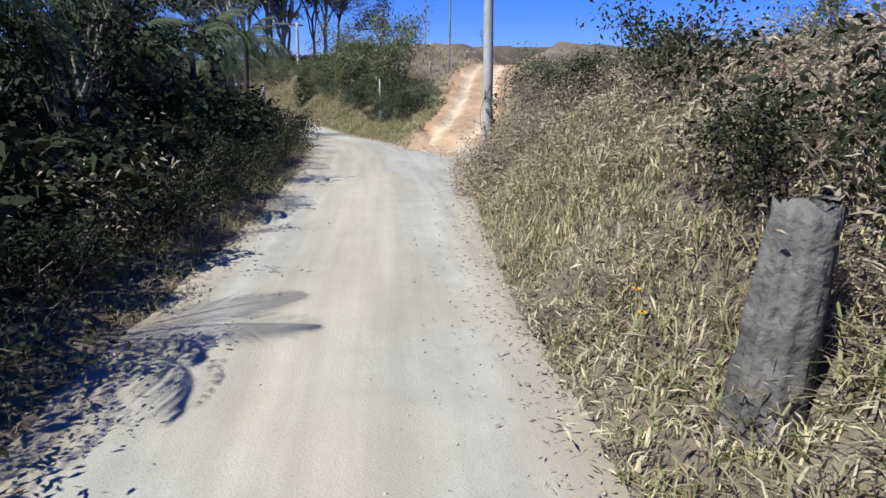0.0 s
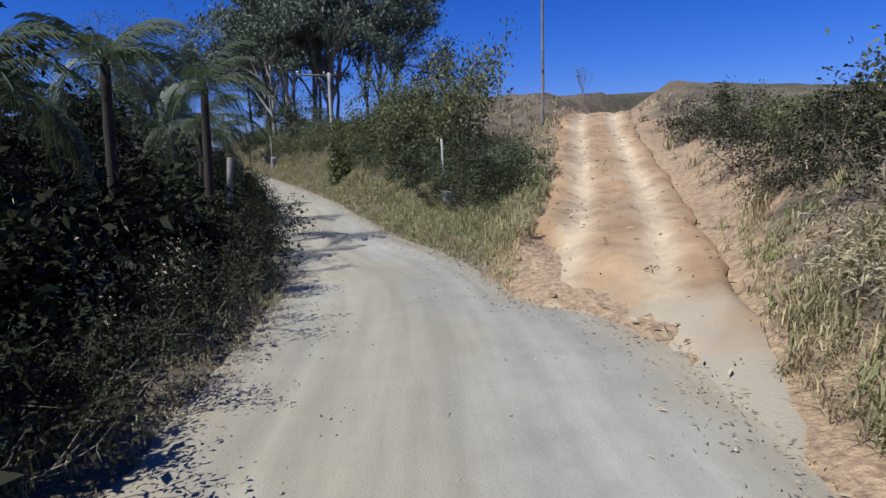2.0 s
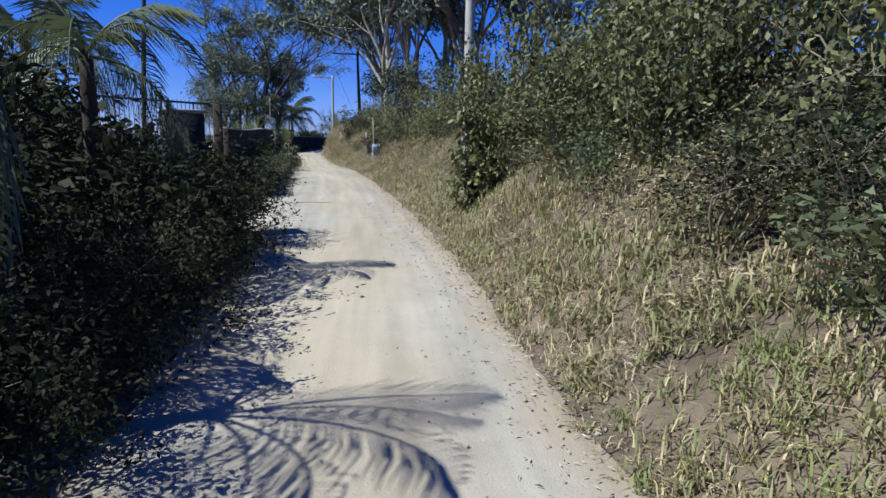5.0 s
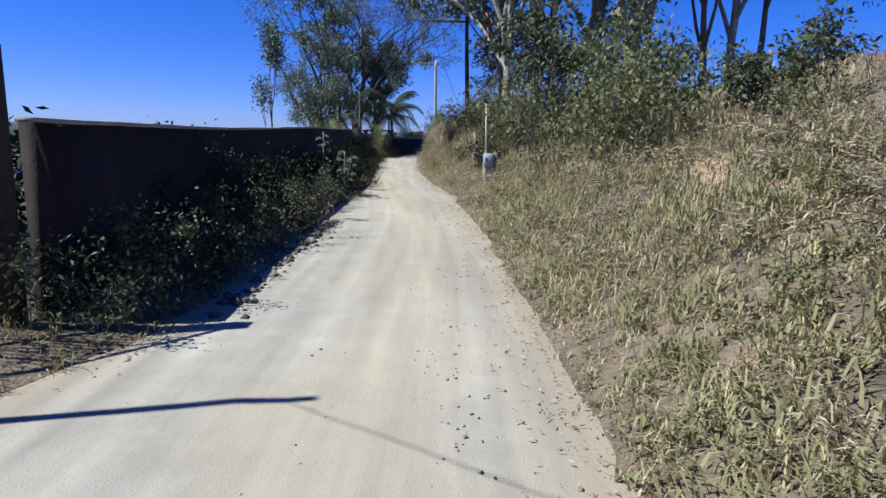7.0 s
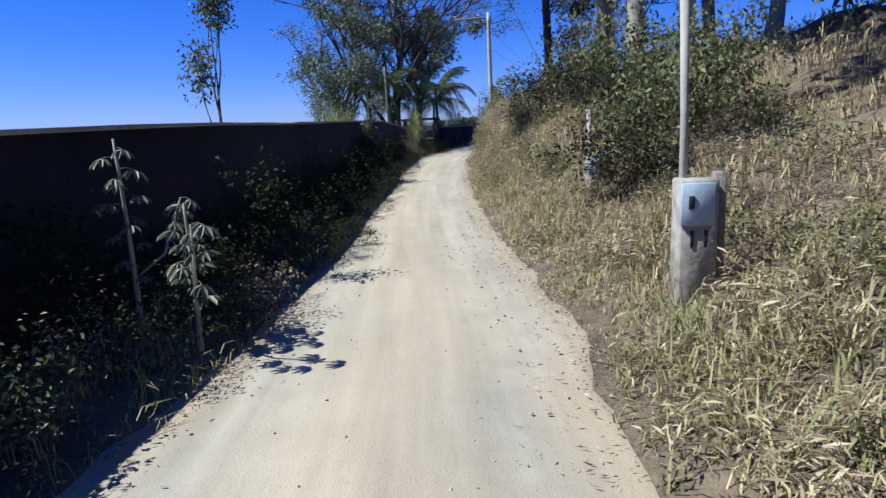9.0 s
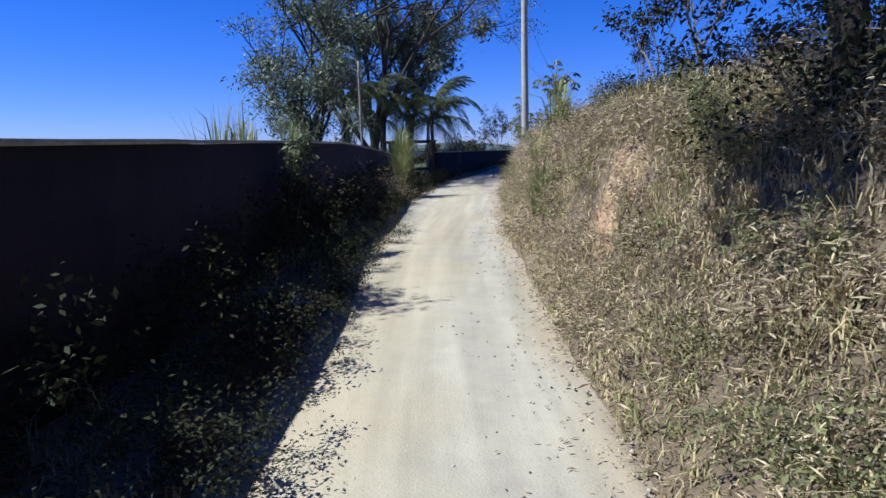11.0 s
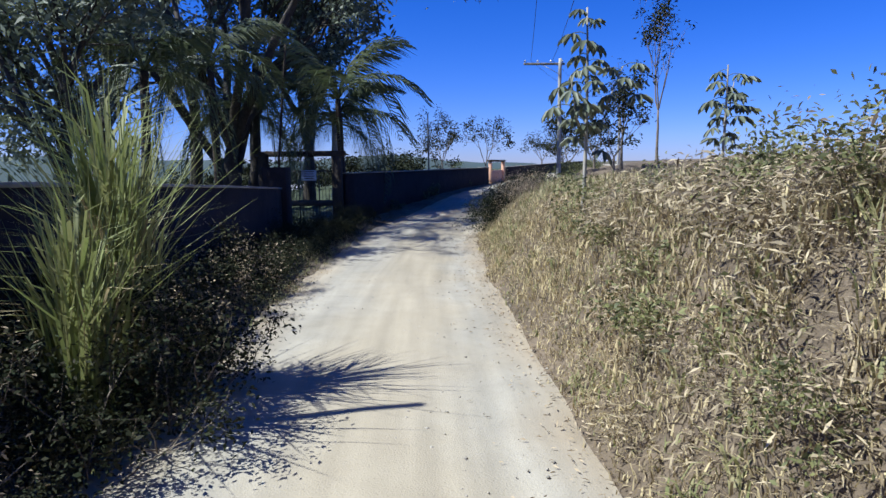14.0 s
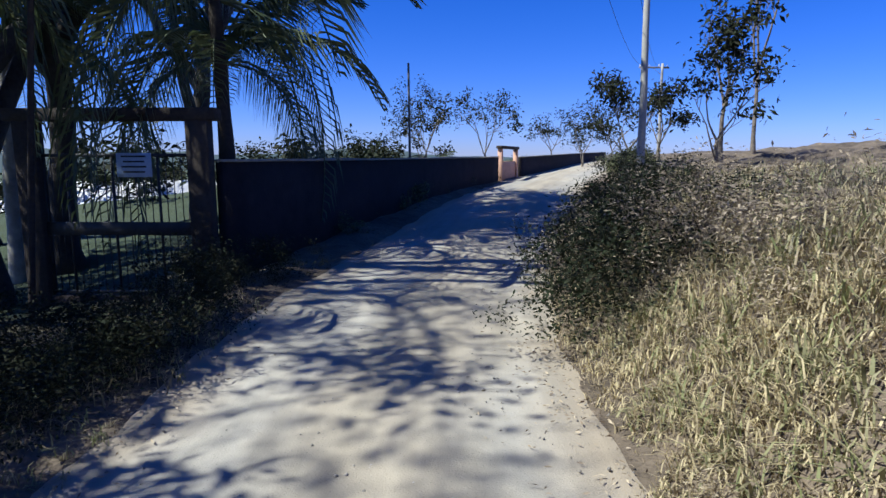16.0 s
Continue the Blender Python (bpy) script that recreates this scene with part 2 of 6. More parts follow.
def wooded(m):
    """Lets the ground turn to dark pasture and woods away from the lane, by its vertex value."""
    N, L = m.node_tree.nodes, m.node_tree.links
    bsdf = N["Principled BSDF"]
    first_ = bsdf.inputs["Base Color"].links[0].from_socket
    a = N.new("ShaderNodeAttribute")
    a.attribute_name = "woods"
    n = N.new("ShaderNodeTexNoise")
    n.inputs["Scale"].default_value, n.inputs["Detail"].default_value = 0.08, 5
    co = N.new("ShaderNodeTexCoord")
    L.new(co.outputs["Object"], n.inputs["Vector"])
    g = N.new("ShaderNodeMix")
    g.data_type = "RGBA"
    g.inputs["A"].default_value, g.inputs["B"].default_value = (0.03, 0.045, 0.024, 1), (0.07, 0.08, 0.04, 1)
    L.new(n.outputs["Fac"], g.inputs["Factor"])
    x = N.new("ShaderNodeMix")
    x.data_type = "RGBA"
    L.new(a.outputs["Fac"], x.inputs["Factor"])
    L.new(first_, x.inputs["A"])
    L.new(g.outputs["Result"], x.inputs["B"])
    b = N.new("ShaderNodeAttribute")
    b.attribute_name = "bare"
    o = N.new("ShaderNodeMix")
    o.data_type = "RGBA"
    n2 = N.new("ShaderNodeTexNoise")
    n2.inputs["Scale"].default_value, n2.inputs["Detail"].default_value, n2.inputs["Roughness"].default_value = 3.5, 8, 0.7
    tall = N.new("ShaderNodeVectorMath")
    tall.operation = "MULTIPLY"
    tall.inputs[1].default_value = (2.2, 2.2, 0.7)
    L.new(co.outputs["Object"], tall.inputs[0])
    L.new(tall.outputs["Vector"], n2.inputs["Vector"])
    r2 = N.new("ShaderNodeMapRange")
    r2.inputs["From Min"].default_value, r2.inputs["From Max"].default_value = 0.36, 0.62
    L.new(n2.outputs["Fac"], r2.inputs["Value"])
    tone = N.new("ShaderNodeMix")
    tone.data_type = "RGBA"
    tone.inputs["A"].default_value, tone.inputs["B"].default_value = (0.23, 0.15, 0.095, 1), (0.45, 0.31, 0.19, 1)
    L.new(r2.outputs["Result"], tone.inputs["Factor"])
    L.new(tone.outputs["Result"], o.inputs["B"])
    L.new(b.outputs["Fac"], o.inputs["Factor"])
    L.new(x.outputs["Result"], o.inputs["A"])
    L.new(o.outputs["Result"], bsdf.inputs["Base Color"])


wooded(EARTH)


# ---- geometry of the lane: centre line (x, y) with the height of the road surface ----
LANE = [(-9.72, -29.6, 0.00),
        (-7.94, -13.6, -0.00),
        (-6.59, 0.0, 0.00),
        (-5.92, 6.0, -0.04),
        (-5.22, 12.0, -0.07),
        (-4.84, 18.0, -0.09),
        (-4.72, 24.0, -0.22),
        (-6.11, 30.0, -0.40),
        (-7.17, 36.0, -0.43),
        (-8.45, 42.0, -0.28),
        (-9.90, 48.0, -0.24),
        (-11.64, 54.0, -0.14),
        (-13.54, 60.0, -0.04),
        (-15.91, 66.0, 0.10),
        (-18.76, 72.0, 0.15),
        (-21.29, 78.0, 0.32),
        (-23.39, 84.0, 0.49),
        (-25.02, 90.0, 0.52),
        (-26.73, 96.0, 0.52),
        (-28.41, 102.0, 0.40),
        (-29.37, 105.5, 0.26),
        (-30.70, 113.0, 0.30),
        (-31.10, 120.0, 0.55),
        (-31.00, 126.0, 1.00),
        (-30.30, 132.0, 1.30),
        (-28.80, 145.0, 1.70),
        (-26.00, 165.0, 2.20),
        (-22.00, 190.0, 2.60)]
_l = np.array(LANE)


def _dense(pts, step=0.25):
    """Smooth curve through the points, sampled evenly."""
    p = np.vstack([2 * pts[0] - pts[1], pts, 2 * pts[-1] - pts[-2]])
    out = []
    for i in range(1, len(p) - 2):
        n = max(2, int(np.linalg.norm(p[i + 1] - p[i]) / step))
        u = np.linspace(0, 1, n, endpoint=False)[:, None]
        a, b, c, d = p[i - 1], p[i], p[i + 1], p[i + 2]
        out.append(0.5 * (2 * b + (c - a) * u + (2 * a - 5 * b + 4 * c - d) * u**2 + (3 * b - a - 3 * c + d) * u**3))
    out.append(p[-2][None])
    return np.vstack(out)


CURVE = _dense(_l)
_seg = np.linalg.norm(np.diff(CURVE[:, :2], axis=0), axis=1)
CS = np.r_[0, np.cumsum(_seg)]
S0 = float(CS[np.argmin(np.abs(CURVE[:, 1]))])   # s is 0 where y is 0
CS = CS - S0
_t = np.gradient(CURVE[:, :2], axis=0)
CT = _t / np.linalg.norm(_t, axis=1)[:, None]


def at(s, d, up=0.0):
    """World x, y, z of a point s metres along the lane and d metres to the right of its centre line; z on the ground plus up."""
    x, y = np.interp(s, CS, CURVE[:, 0]), np.interp(s, CS, CURVE[:, 1])
    tx, ty = np.interp(s, CS, CT[:, 0]), np.interp(s, CS, CT[:, 1])
    x, y = x + ty * d, y - tx * d
    return np.array([x, y, ground_z(np.array([x]), np.array([y]))[0] + up])


def heading(s):
    return math.atan2(float(np.interp(s, CS, CT[:, 1])), float(np.interp(s, CS, CT[:, 0])))


def to_sd(x, y):
    """Lane coordinates of world points."""
    x, y = np.asarray(x, float).ravel(), np.asarray(y, float).ravel()
    s, d = np.empty(len(x)), np.empty(len(x))
    step = CURVE[::2]
    for i in range(0, len(x), 4000):
        dx, dy = x[i:i + 4000, None] - step[None, :, 0], y[i:i + 4000, None] - step[None, :, 1]
        k = np.argmin(dx * dx + dy * dy, axis=1)
        r = np.arange(len(k))
        t = CT[::2][k]
        s[i:i + 4000] = CS[::2][k] + dx[r, k] * t[:, 0] + dy[r, k] * t[:, 1]
        d[i:i + 4000] = dx[r, k] * t[:, 1] - dy[r, k] * t[:, 0]
    return s, d


def smooth(e0, e1, x):
    u = np.clip((x - e0) / (e1 - e0), 0, 1)
    return u * u * (3 - 2 * u)


def fbm(x, y, scale, octaves=3, seed=0.0):
    """Cheap smooth noise in about -1 to 1, from sines at turned angles."""
    out, amp, tot = 0, 1.0, 0
    for o in range(octaves):
        for k in range(4):
            a = 0.7 + k * 1.9 + o * 0.83 + seed
            f = (2 * math.pi / scale) * 2**o * (0.8 + 0.17 * k)
            out = out + amp * np.sin((x * math.cos(a) + y * math.sin(a)) * f + 3.1 * k + 1.7 * o + seed * 5)
        tot += amp * 2.2
        amp *= 0.5
    return out / tot


def left_edge(s):
    # From s 68 to 100 this follows the wall's shadow line, narrowing the road.
    return np.interp(s, [-20.1, 5.8, 9.6, 13.1, 16.1, 19.6, 23.1, 27.2, 34.3, 42.5, 46.1, 48.1, 50.7, 53.3, 58.0, 61.2, 64.4, 67.6, 72.1, 77.5, 82.9, 88.2, 91.3, 95.5, 100.6, 106.9, 113.0, 117.1, 129.1, 154.3, 194.7], [-2.3, -2.1, -2, -2, -1.8, -1.85, -1.9, -1.7, -1.7, -1.8, -2.3, -3.9, -4, -2.9, -2.8, -2.6, -2.5, -2, -1.65, -1.35, -1.2, -1.3, -1.7, -2.2, -2.4, -2.4, -2.6, -2.8, -2.3, -2, -2])


def right_edge(s):
    return np.interp(s, [-20.1, 6.0, 9.6, 13.6, 16.6, 20.1, 21.5, 22.5, 24.1, 29.2, 35.3, 42.5, 48.7, 58.0, 65.5, 67.6, 77.5, 86.1, 89.2, 101.7, 110.0, 116.1, 129.1, 154.3, 194.7], [1.5, 1.35, 1.5, 2.0, 2.5, 2.8, 2.4, 1.65, 1.6, 1.8, 1.6, 1.35, 1.2, 1.05, 1, 1.2, 1.4, 1.5, 1.3, 1.3, 1.4, 1.1, 1.6, 1.8, 1.8])


def road_z(s):
    return np.interp(s, CS, CURVE[:, 2])


def first(x, y):
    """World x, y of a place given in the plan of the lane's first stretch, which is turned 11 degrees."""
    a, (ox, oy) = radians(-11.0), (-2.303, 21.415)
    return -4.72 + math.cos(a) * (x - ox) - math.sin(a) * (y - oy), 21.85 + math.sin(a) * (x - ox) + math.cos(a) * (y - oy)


# side track that climbs to the right of the fork
TRACK = np.array([(-4.57, 15.80, -0.10), (-3.60, 17.64, -0.04), (-1.76, 21.87, 0.20), (0.18, 26.59, 0.65), (1.82, 31.36, 1.35), (3.36, 36.16, 2.20), (5.00, 40.93, 3.10), (7.33, 46.59, 3.60), (10.23, 53.16, 3.75), (14.99, 61.40, 3.70), (21.70, 72.32, 3.20)])


def track_near(x, y):
    """Distance to the side track's centre line, and its height there."""
    c = _dense(TRACK, 0.5)
    dx, dy = x[:, None] - c[None, :, 0], y[:, None] - c[None, :, 1]
    q = dx * dx + dy * dy
    k = np.argmin(q, axis=1)
    return np.sqrt(q[np.arange(len(k)), k]), c[k, 2]


def track_gap(x, y):
    """Distance to the side track, drawn in on its uphill side, where the clay is cut away further."""
    c = _dense(TRACK, 0.5)
    t = np.gradient(c[:, :2], axis=0)
    dx, dy = x[:, None] - c[None, :, 0], y[:, None] - c[None, :, 1]
    q = dx * dx + dy * dy
    k = np.argmin(q, axis=1)
    r = np.arange(len(k))
    right = dx[r, k] * t[k, 1] - dy[r, k] * t[k, 0] > 0
    return np.sqrt(q[r, k]) * np.where(right, np.interp(y, [15, 20, 25, 34], [1.0, 1.0, 0.76, 0.8]), 1.0)


def CUT(s):
    """Where the foot of the bank has been dug away, 0 to 1."""
    return np.clip(np.exp(-((s - 94.2) / 2.4) ** 2) + 0.9 * np.exp(-((s - 83.2) / 1.1) ** 2) + 0.75 * np.exp(-((s - 88.3) / 0.8) ** 2), 0, 1)


def cut_bank(x, y, s, u):
    """How bare and orange the earth of the right bank is, 0 to 1."""
    n = fbm(x, y, 2.6, 3, 4.0)
    a = CUT(s) * (1 - 0.6 * smooth(95.5, 97.0, s)) * np.exp(-((u - 1.0) / 0.5) ** 2)
    b = np.exp(-((s - 58.5) / 5.0) ** 2) * np.exp(-((u - 2.9) / 1.1) ** 2)
    return smooth(0.35, 0.8, np.maximum(a, b) * (0.65 + 1.1 * n))


GATE_S = 119.6                               # where the drive dips to the entrance gate


def ground_z(x, y):
    """Height of the ground at world points."""
    x, y = np.asarray(x, float).ravel(), np.asarray(y, float).ravel()
    s, d = to_sd(x, y)
    zr = road_z(s)
    el, er = left_edge(s), right_edge(s)
    # right bank
    u = d - er
    bank = np.interp(s, [-20.1, -0.0, 10.1, 17.1, 21.1, 25.1, 32.3, 38.4, 44.5, 50.7, 57.0, 63.3, 67.6, 71.0, 74.3, 78.6, 82.9, 94.4, 98.6, 102.7, 107.9, 113.0, 117.1, 129.1, 154.3, 194.7], [1.6, 1.5, 1.5, 1.4, 0.8, 0.35, 0.7, 1.2, 1.2, 1, 1.1, 1, 0.6, 0.7, 1.3, 1.75, 2.1, 2.1, 1.8, 1.6, 1.5, 1.4, 1.3, 0.9, 0.5, 0.3])
    wide = np.interp(s, [-20.1, -0.0, 12.1, 18.1, 26.1, 40.4, 61.2, 78.6, 85.0, 97.5, 106.9, 113.0, 194.7], [2.2, 2.2, 1.9, 1.7, 2.2, 2.2, 2.2, 2.2, 1.5, 1.2, 1.1, 1.8, 3])
    hill = np.interp(s, [-20.1, -0.0, 12.1, 22.1, 36.3, 46.6, 52.8, 63.3, 72.1, 80.8, 91.3, 98.6, 103.8, 116.1, 134.1, 194.7], [4.5, 4.4, 4.4, 4.2, 3.2, 4.6, 5.8, 6, 4.8, 3.9, 3.0, 2.0, 1.5, 1.3, 1, 0.5])
    rough = smooth(0.2, 2.0, u)
    zb = bank * smooth(0.0, 1.0, u / wide) + hill * (1 - np.exp(-np.maximum(u - wide * 0.7, 0) / 11.0))
    steep = bank * smooth(0.42, 0.85, u / wide + 0.10 * fbm(x, y, 1.3, 2, 2.2)) - bank * smooth(0.0, 1.0, u / wide)
    zb = zb + CUT(s) * (steep + 0.10 * smooth(0.2, 0.7, u) * (1 - smooth(1.4, 2.0, u)) * fbm(x, y, 0.95, 2, 5.0))
    zb = zb + rough * (0.22 * fbm(x, y, 3.1) + 0.5 * smooth(4, 14, u) * fbm(x, y, 13.0, 2, 2.0))
    zb = zb * (1 - 0.0) - 0.04 * (u < 0)
    # left verge and valley
    v = el - d
    fall = np.interp(s, [-20.1, 20.1, 44.5, 52.8, 114.0, 194.7], [1.2, 1.2, 0.8, 0.4, 0.3, 0.3])
    far = np.interp(s, [-20.1, 40.4, 194.7], [14, 14, 12])
    zl = 0.10 * smooth(0.0, 0.8, v) - fall * smooth(2.2, 9.0, v) - far * smooth(8.0, 90.0, v)
    zl = zl + smooth(0.3, 2.0, v) * 0.12 * fbm(x, y, 2.7, 3, 1.0)
    zl = zl - 0.55 * np.exp(-((s - GATE_S) / 3.2) ** 2) * smooth(0.9, 2.6, v)
    z = zr + np.where(u > 0, zb, np.where(v > 0, zl, -0.04))
    # the side track and its cut banks
    near = (s > 5) & (s < 140) & (u > -1.5) & (d < 60)
    if near.any():
        dist, zt = track_near(x[near], y[near])
        w = 1 - smooth(1.55, 3.2, dist)
        zz = z[near]
        wedge = smooth(-0.1, 0.8, u[near])
        z[near] = zz * (1 - w * wedge) + (zt - 0.17 + 0.05 * fbm(x[near], y[near], 1.2) + 0.2 * smooth(1.3, 1.8, dist)) * w * wedge
    # distance: gently rolling land
    r = np.hypot(x + 10, y - 50)
    z = z + smooth(120, 400, r) * (6 * fbm(x, y, 240.0, 2, 3.0)) * np.where(v > 0, 1, 0.3)
    return z


# ---- mesh helpers ----
class Soup:
    """Collects points and faces for one mesh."""

    def __init__(self):
        self.v, self.f, self.n = [], [], 0

    def add(self, v, f):
        v = np.asarray(v, float).reshape(-1, 3)
        for g in f if isinstance(f, list) else [f]:
            g = np.asarray(g, int)
            if g.size:
                self.f.append(g + self.n)
        self.v.append(v)
        self.n += len(v)
        return self

    def mesh(self, name, flat=False):
        me = bpy.data.meshes.new(name)
        v = np.vstack(self.v)
        me.vertices.add(len(v))
        me.vertices.foreach_set("co", v.astype(np.float32).ravel())
        loops = np.concatenate([g.ravel() for g in self.f])
        sizes = np.concatenate([np.full(len(g), g.shape[1]) for g in self.f])
        me.loops.add(len(loops))
        me.loops.foreach_set("vertex_index", loops.astype(np.int32))
        me.polygons.add(len(sizes))
        me.polygons.foreach_set("loop_start", np.r_[0, np.cumsum(sizes)[:-1]].astype(np.int32))
        me.update(calc_edges=True)
        if not flat:
            me.polygons.foreach_set("use_smooth", np.ones(len(sizes), bool))
        return me


def put(name, soup, material, parent=None, label="", flat=False, category="", group="", kind="", at_pose=None):
    """Links a soup or mesh as one object."""
    me = soup.mesh(name, flat) if isinstance(soup, Soup) else soup
    if material and not me.materials:
        me.materials.append(material)
    ob = new(name, me)
    if parent is not None:
        ob.parent = parent
    if at_pose is not None:
        ob.matrix_local = at_pose
    return tagged(ob, label, category, group, kind)


def base(name, place, label, category, group="", turn=0.0):
    """An empty at a thing's foot, which carries its parts."""
    ob = new(name)
    ob.empty_display_size = 0.2
    ob.matrix_world = Matrix.Translation(Vector([float(c) for c in place])) @ Matrix.Rotation(turn, 4, "Z")
    return tagged(ob, label, category, group)


def tube(so, pts, radii, sides=8, caps=True):
    """A tapered round bar along points."""
    pts = np.asarray(pts, float)
    radii = np.broadcast_to(np.asarray(radii, float), (len(pts),))
    t = np.gradient(pts, axis=0)
    t = t / (np.linalg.norm(t, axis=1)[:, None] + 1e-9)
    ref = np.array([0.0, 0, 1]) if abs(t[0][2]) < 0.9 else np.array([1.0, 0, 0])
    a = np.linspace(0, 2 * np.pi, sides, endpoint=False)
    rings = []
    u = np.cross(t[0], ref)
    u = u / np.linalg.norm(u)
    for i in range(len(pts)):
        u = u - t[i] * (u @ t[i])
        u = u / (np.linalg.norm(u) + 1e-9)
        w = np.cross(t[i], u)
        rings.append(pts[i] + radii[i] * (np.cos(a)[:, None] * u + np.sin(a)[:, None] * w))
    v = np.vstack(rings)
    k = np.arange(sides)
    f = []
    for i in range(len(pts) - 1):
        f.append(np.stack([i * sides + k, i * sides + (k + 1) % sides, (i + 1) * sides + (k + 1) % sides, (i + 1) * sides + k], 1))
    faces = [np.vstack(f)]
    if caps:
        faces += [k[::-1][None], ((len(pts) - 1) * sides + k)[None]]
    so.add(v, faces)
    return so


def box(so, cx, cy, cz, lx, ly, lz, turn=0.0, bevel=0.01):
    """A block with chamfered edges, its centre at cx, cy, cz."""
    bm = bmesh.new()
    bmesh.ops.create_cube(bm, size=1.0, matrix=Matrix.Diagonal((lx, ly, lz, 1)))
    if bevel > 0:
        bmesh.ops.bevel(bm, geom=bm.edges[:], offset=min(bevel, lx * 0.3, ly * 0.3, lz * 0.3), segments=1, affect="EDGES")
    bm.transform(Matrix.Translation((cx, cy, cz)) @ Matrix.Rotation(turn, 4, "Z"))
    bm.verts.index_update()
    v = np.array([p.co[:] for p in bm.verts])
    by = {}
    for fc in bm.faces:
        by.setdefault(len(fc.verts), []).append([p.index for p in fc.verts])
    bm.free()
    so.add(v, [np.array(q) for q in by.values()])
    return so


def blades(so, p, h, w, lean, way, rng, up=None):
    """Grass blades: a foot p (n, 3), height, width, how far the tip leans over, and the way it leans."""
    n = len(p)
    c, s_ = np.cos(way), np.sin(way)
    fwd = np.stack([c, s_, 0 * c], 1)
    side = np.stack([-s_, c, 0 * c], 1)
    z = np.array([0, 0, 1.0])
    hh, ww, ll = h[:, None], w[:, None], lean[:, None]
    m = p + z * hh * 0.55 + fwd * hh * ll * 0.25
    tip = p + z * hh * (1 - 0.35 * np.minimum(ll, 1.6)) + fwd * hh * ll
    v = np.stack([p - side * ww, p + side * ww, m + side * ww * 0.8, m - side * ww * 0.8, tip], 1)
    k = np.arange(n)[:, None] * 5
    so.add(v.reshape(-1, 3), [k + np.array([[0, 1, 2, 3]]), k + np.array([[3, 2, 4]])])
    return so


def leaves(so, p, size, rng, droop=0.3, aspect=0.45, along=None):
    """Small folded leaves at points p (n, 3); along gives the way they point."""
    n = len(p)
    if along is None:
        along = rng.normal(size=(n, 3))
        along[:, 2] = along[:, 2] * 0.6 - droop
    along = along / (np.linalg.norm(along, axis=1)[:, None] + 1e-9)
    ref = rng.normal(size=(n, 3))
    side = np.cross(along, ref)
    side = side / (np.linalg.norm(side, axis=1)[:, None] + 1e-9)
    nor = np.cross(side, along)
    L = (size * rng.uniform(0.6, 1.3, n))[:, None] if np.ndim(size) == 0 else np.asarray(size)[:, None]
    W = L * aspect * 0.5
    a = p
    b = p + along * L * 0.5 + side * W + nor * W * 0.25
    c = p + along * L - np.array([0, 0, 1.0]) * L * 0.12
    d = p + along * L * 0.5 - side * W + nor * W * 0.25
    k = np.arange(n)[:, None] * 4
    so.add(np.stack([a, b, c, d], 1).reshape(-1, 3), k + np.array([[0, 1, 2, 3]]))
    return so


def tilt(points, lean_x, lean_y):
    p = np.array(points, float)
    p[:, 0] += p[:, 2] * lean_x
    p[:, 1] += p[:, 2] * lean_y
    return p




# ---- ground, road and side track ----
def ground_sheet():
    """One sheet from the verge to the horizon, fine along the lane and coarse far off."""
    ax = radians(106.0)                      # the grid follows the lane's mean heading
    f, r = np.array([math.cos(ax), math.sin(ax)]), np.array([math.sin(ax), -math.cos(ax)])
    us = np.r_[-2600, -1200, -600, -300, -150, -80, -50, np.arange(-35, -8, 2.0), np.arange(-8, 150, 0.28), np.arange(150, 190, 4), 220, 270, 350, 500, 800, 1400, 2600]
    vs = np.r_[-2600, -1500, -900, -550, -350, -230, -150, -100, -75, -58, -45, -36, -30, -26, -23, np.arange(-20, -9, 1.0), np.arange(-9, 16, 0.25), np.arange(16, 30, 1.0), 34, 40, 48, 60, 80, 110, 160, 240, 400, 700, 1300, 2600]
    U, V = np.meshgrid(us, vs, indexing="ij")
    x, y = (U * f[0] + V * r[0]).ravel(), (U * f[1] + V * r[1]).ravel()
    z = ground_z(x, y)
    nu, nv = len(us), len(vs)
    i = np.arange((nu - 1) * (nv - 1))
    a = (i // (nv - 1)) * nv + i % (nv - 1)
    so = Soup().add(np.stack([x, y, z], 1), np.stack([a, a + nv, a + nv + 1, a + 1], 1))
    s, d = to_sd(x, y)
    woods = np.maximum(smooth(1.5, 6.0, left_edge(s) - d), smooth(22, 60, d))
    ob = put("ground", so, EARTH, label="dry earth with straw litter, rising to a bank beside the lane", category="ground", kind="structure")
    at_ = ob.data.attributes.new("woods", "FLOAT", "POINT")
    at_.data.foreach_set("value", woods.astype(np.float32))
    bare = ob.data.attributes.new("bare", "FLOAT", "POINT")
    side = d - right_edge(s)
    clay = cut_bank(x, y, s, side)
    near = (s > 8) & (s < 60) & (side > -1) & (d < 30)
    gap = track_gap(x[near], y[near])
    clay[near] = np.maximum(clay[near], 1 - smooth(1.8, 2.7, gap + 0.8 * fbm(x[near], y[near], 1.3, 3)))
    bare.data.foreach_set("value", clay.astype(np.float32))
    return ob


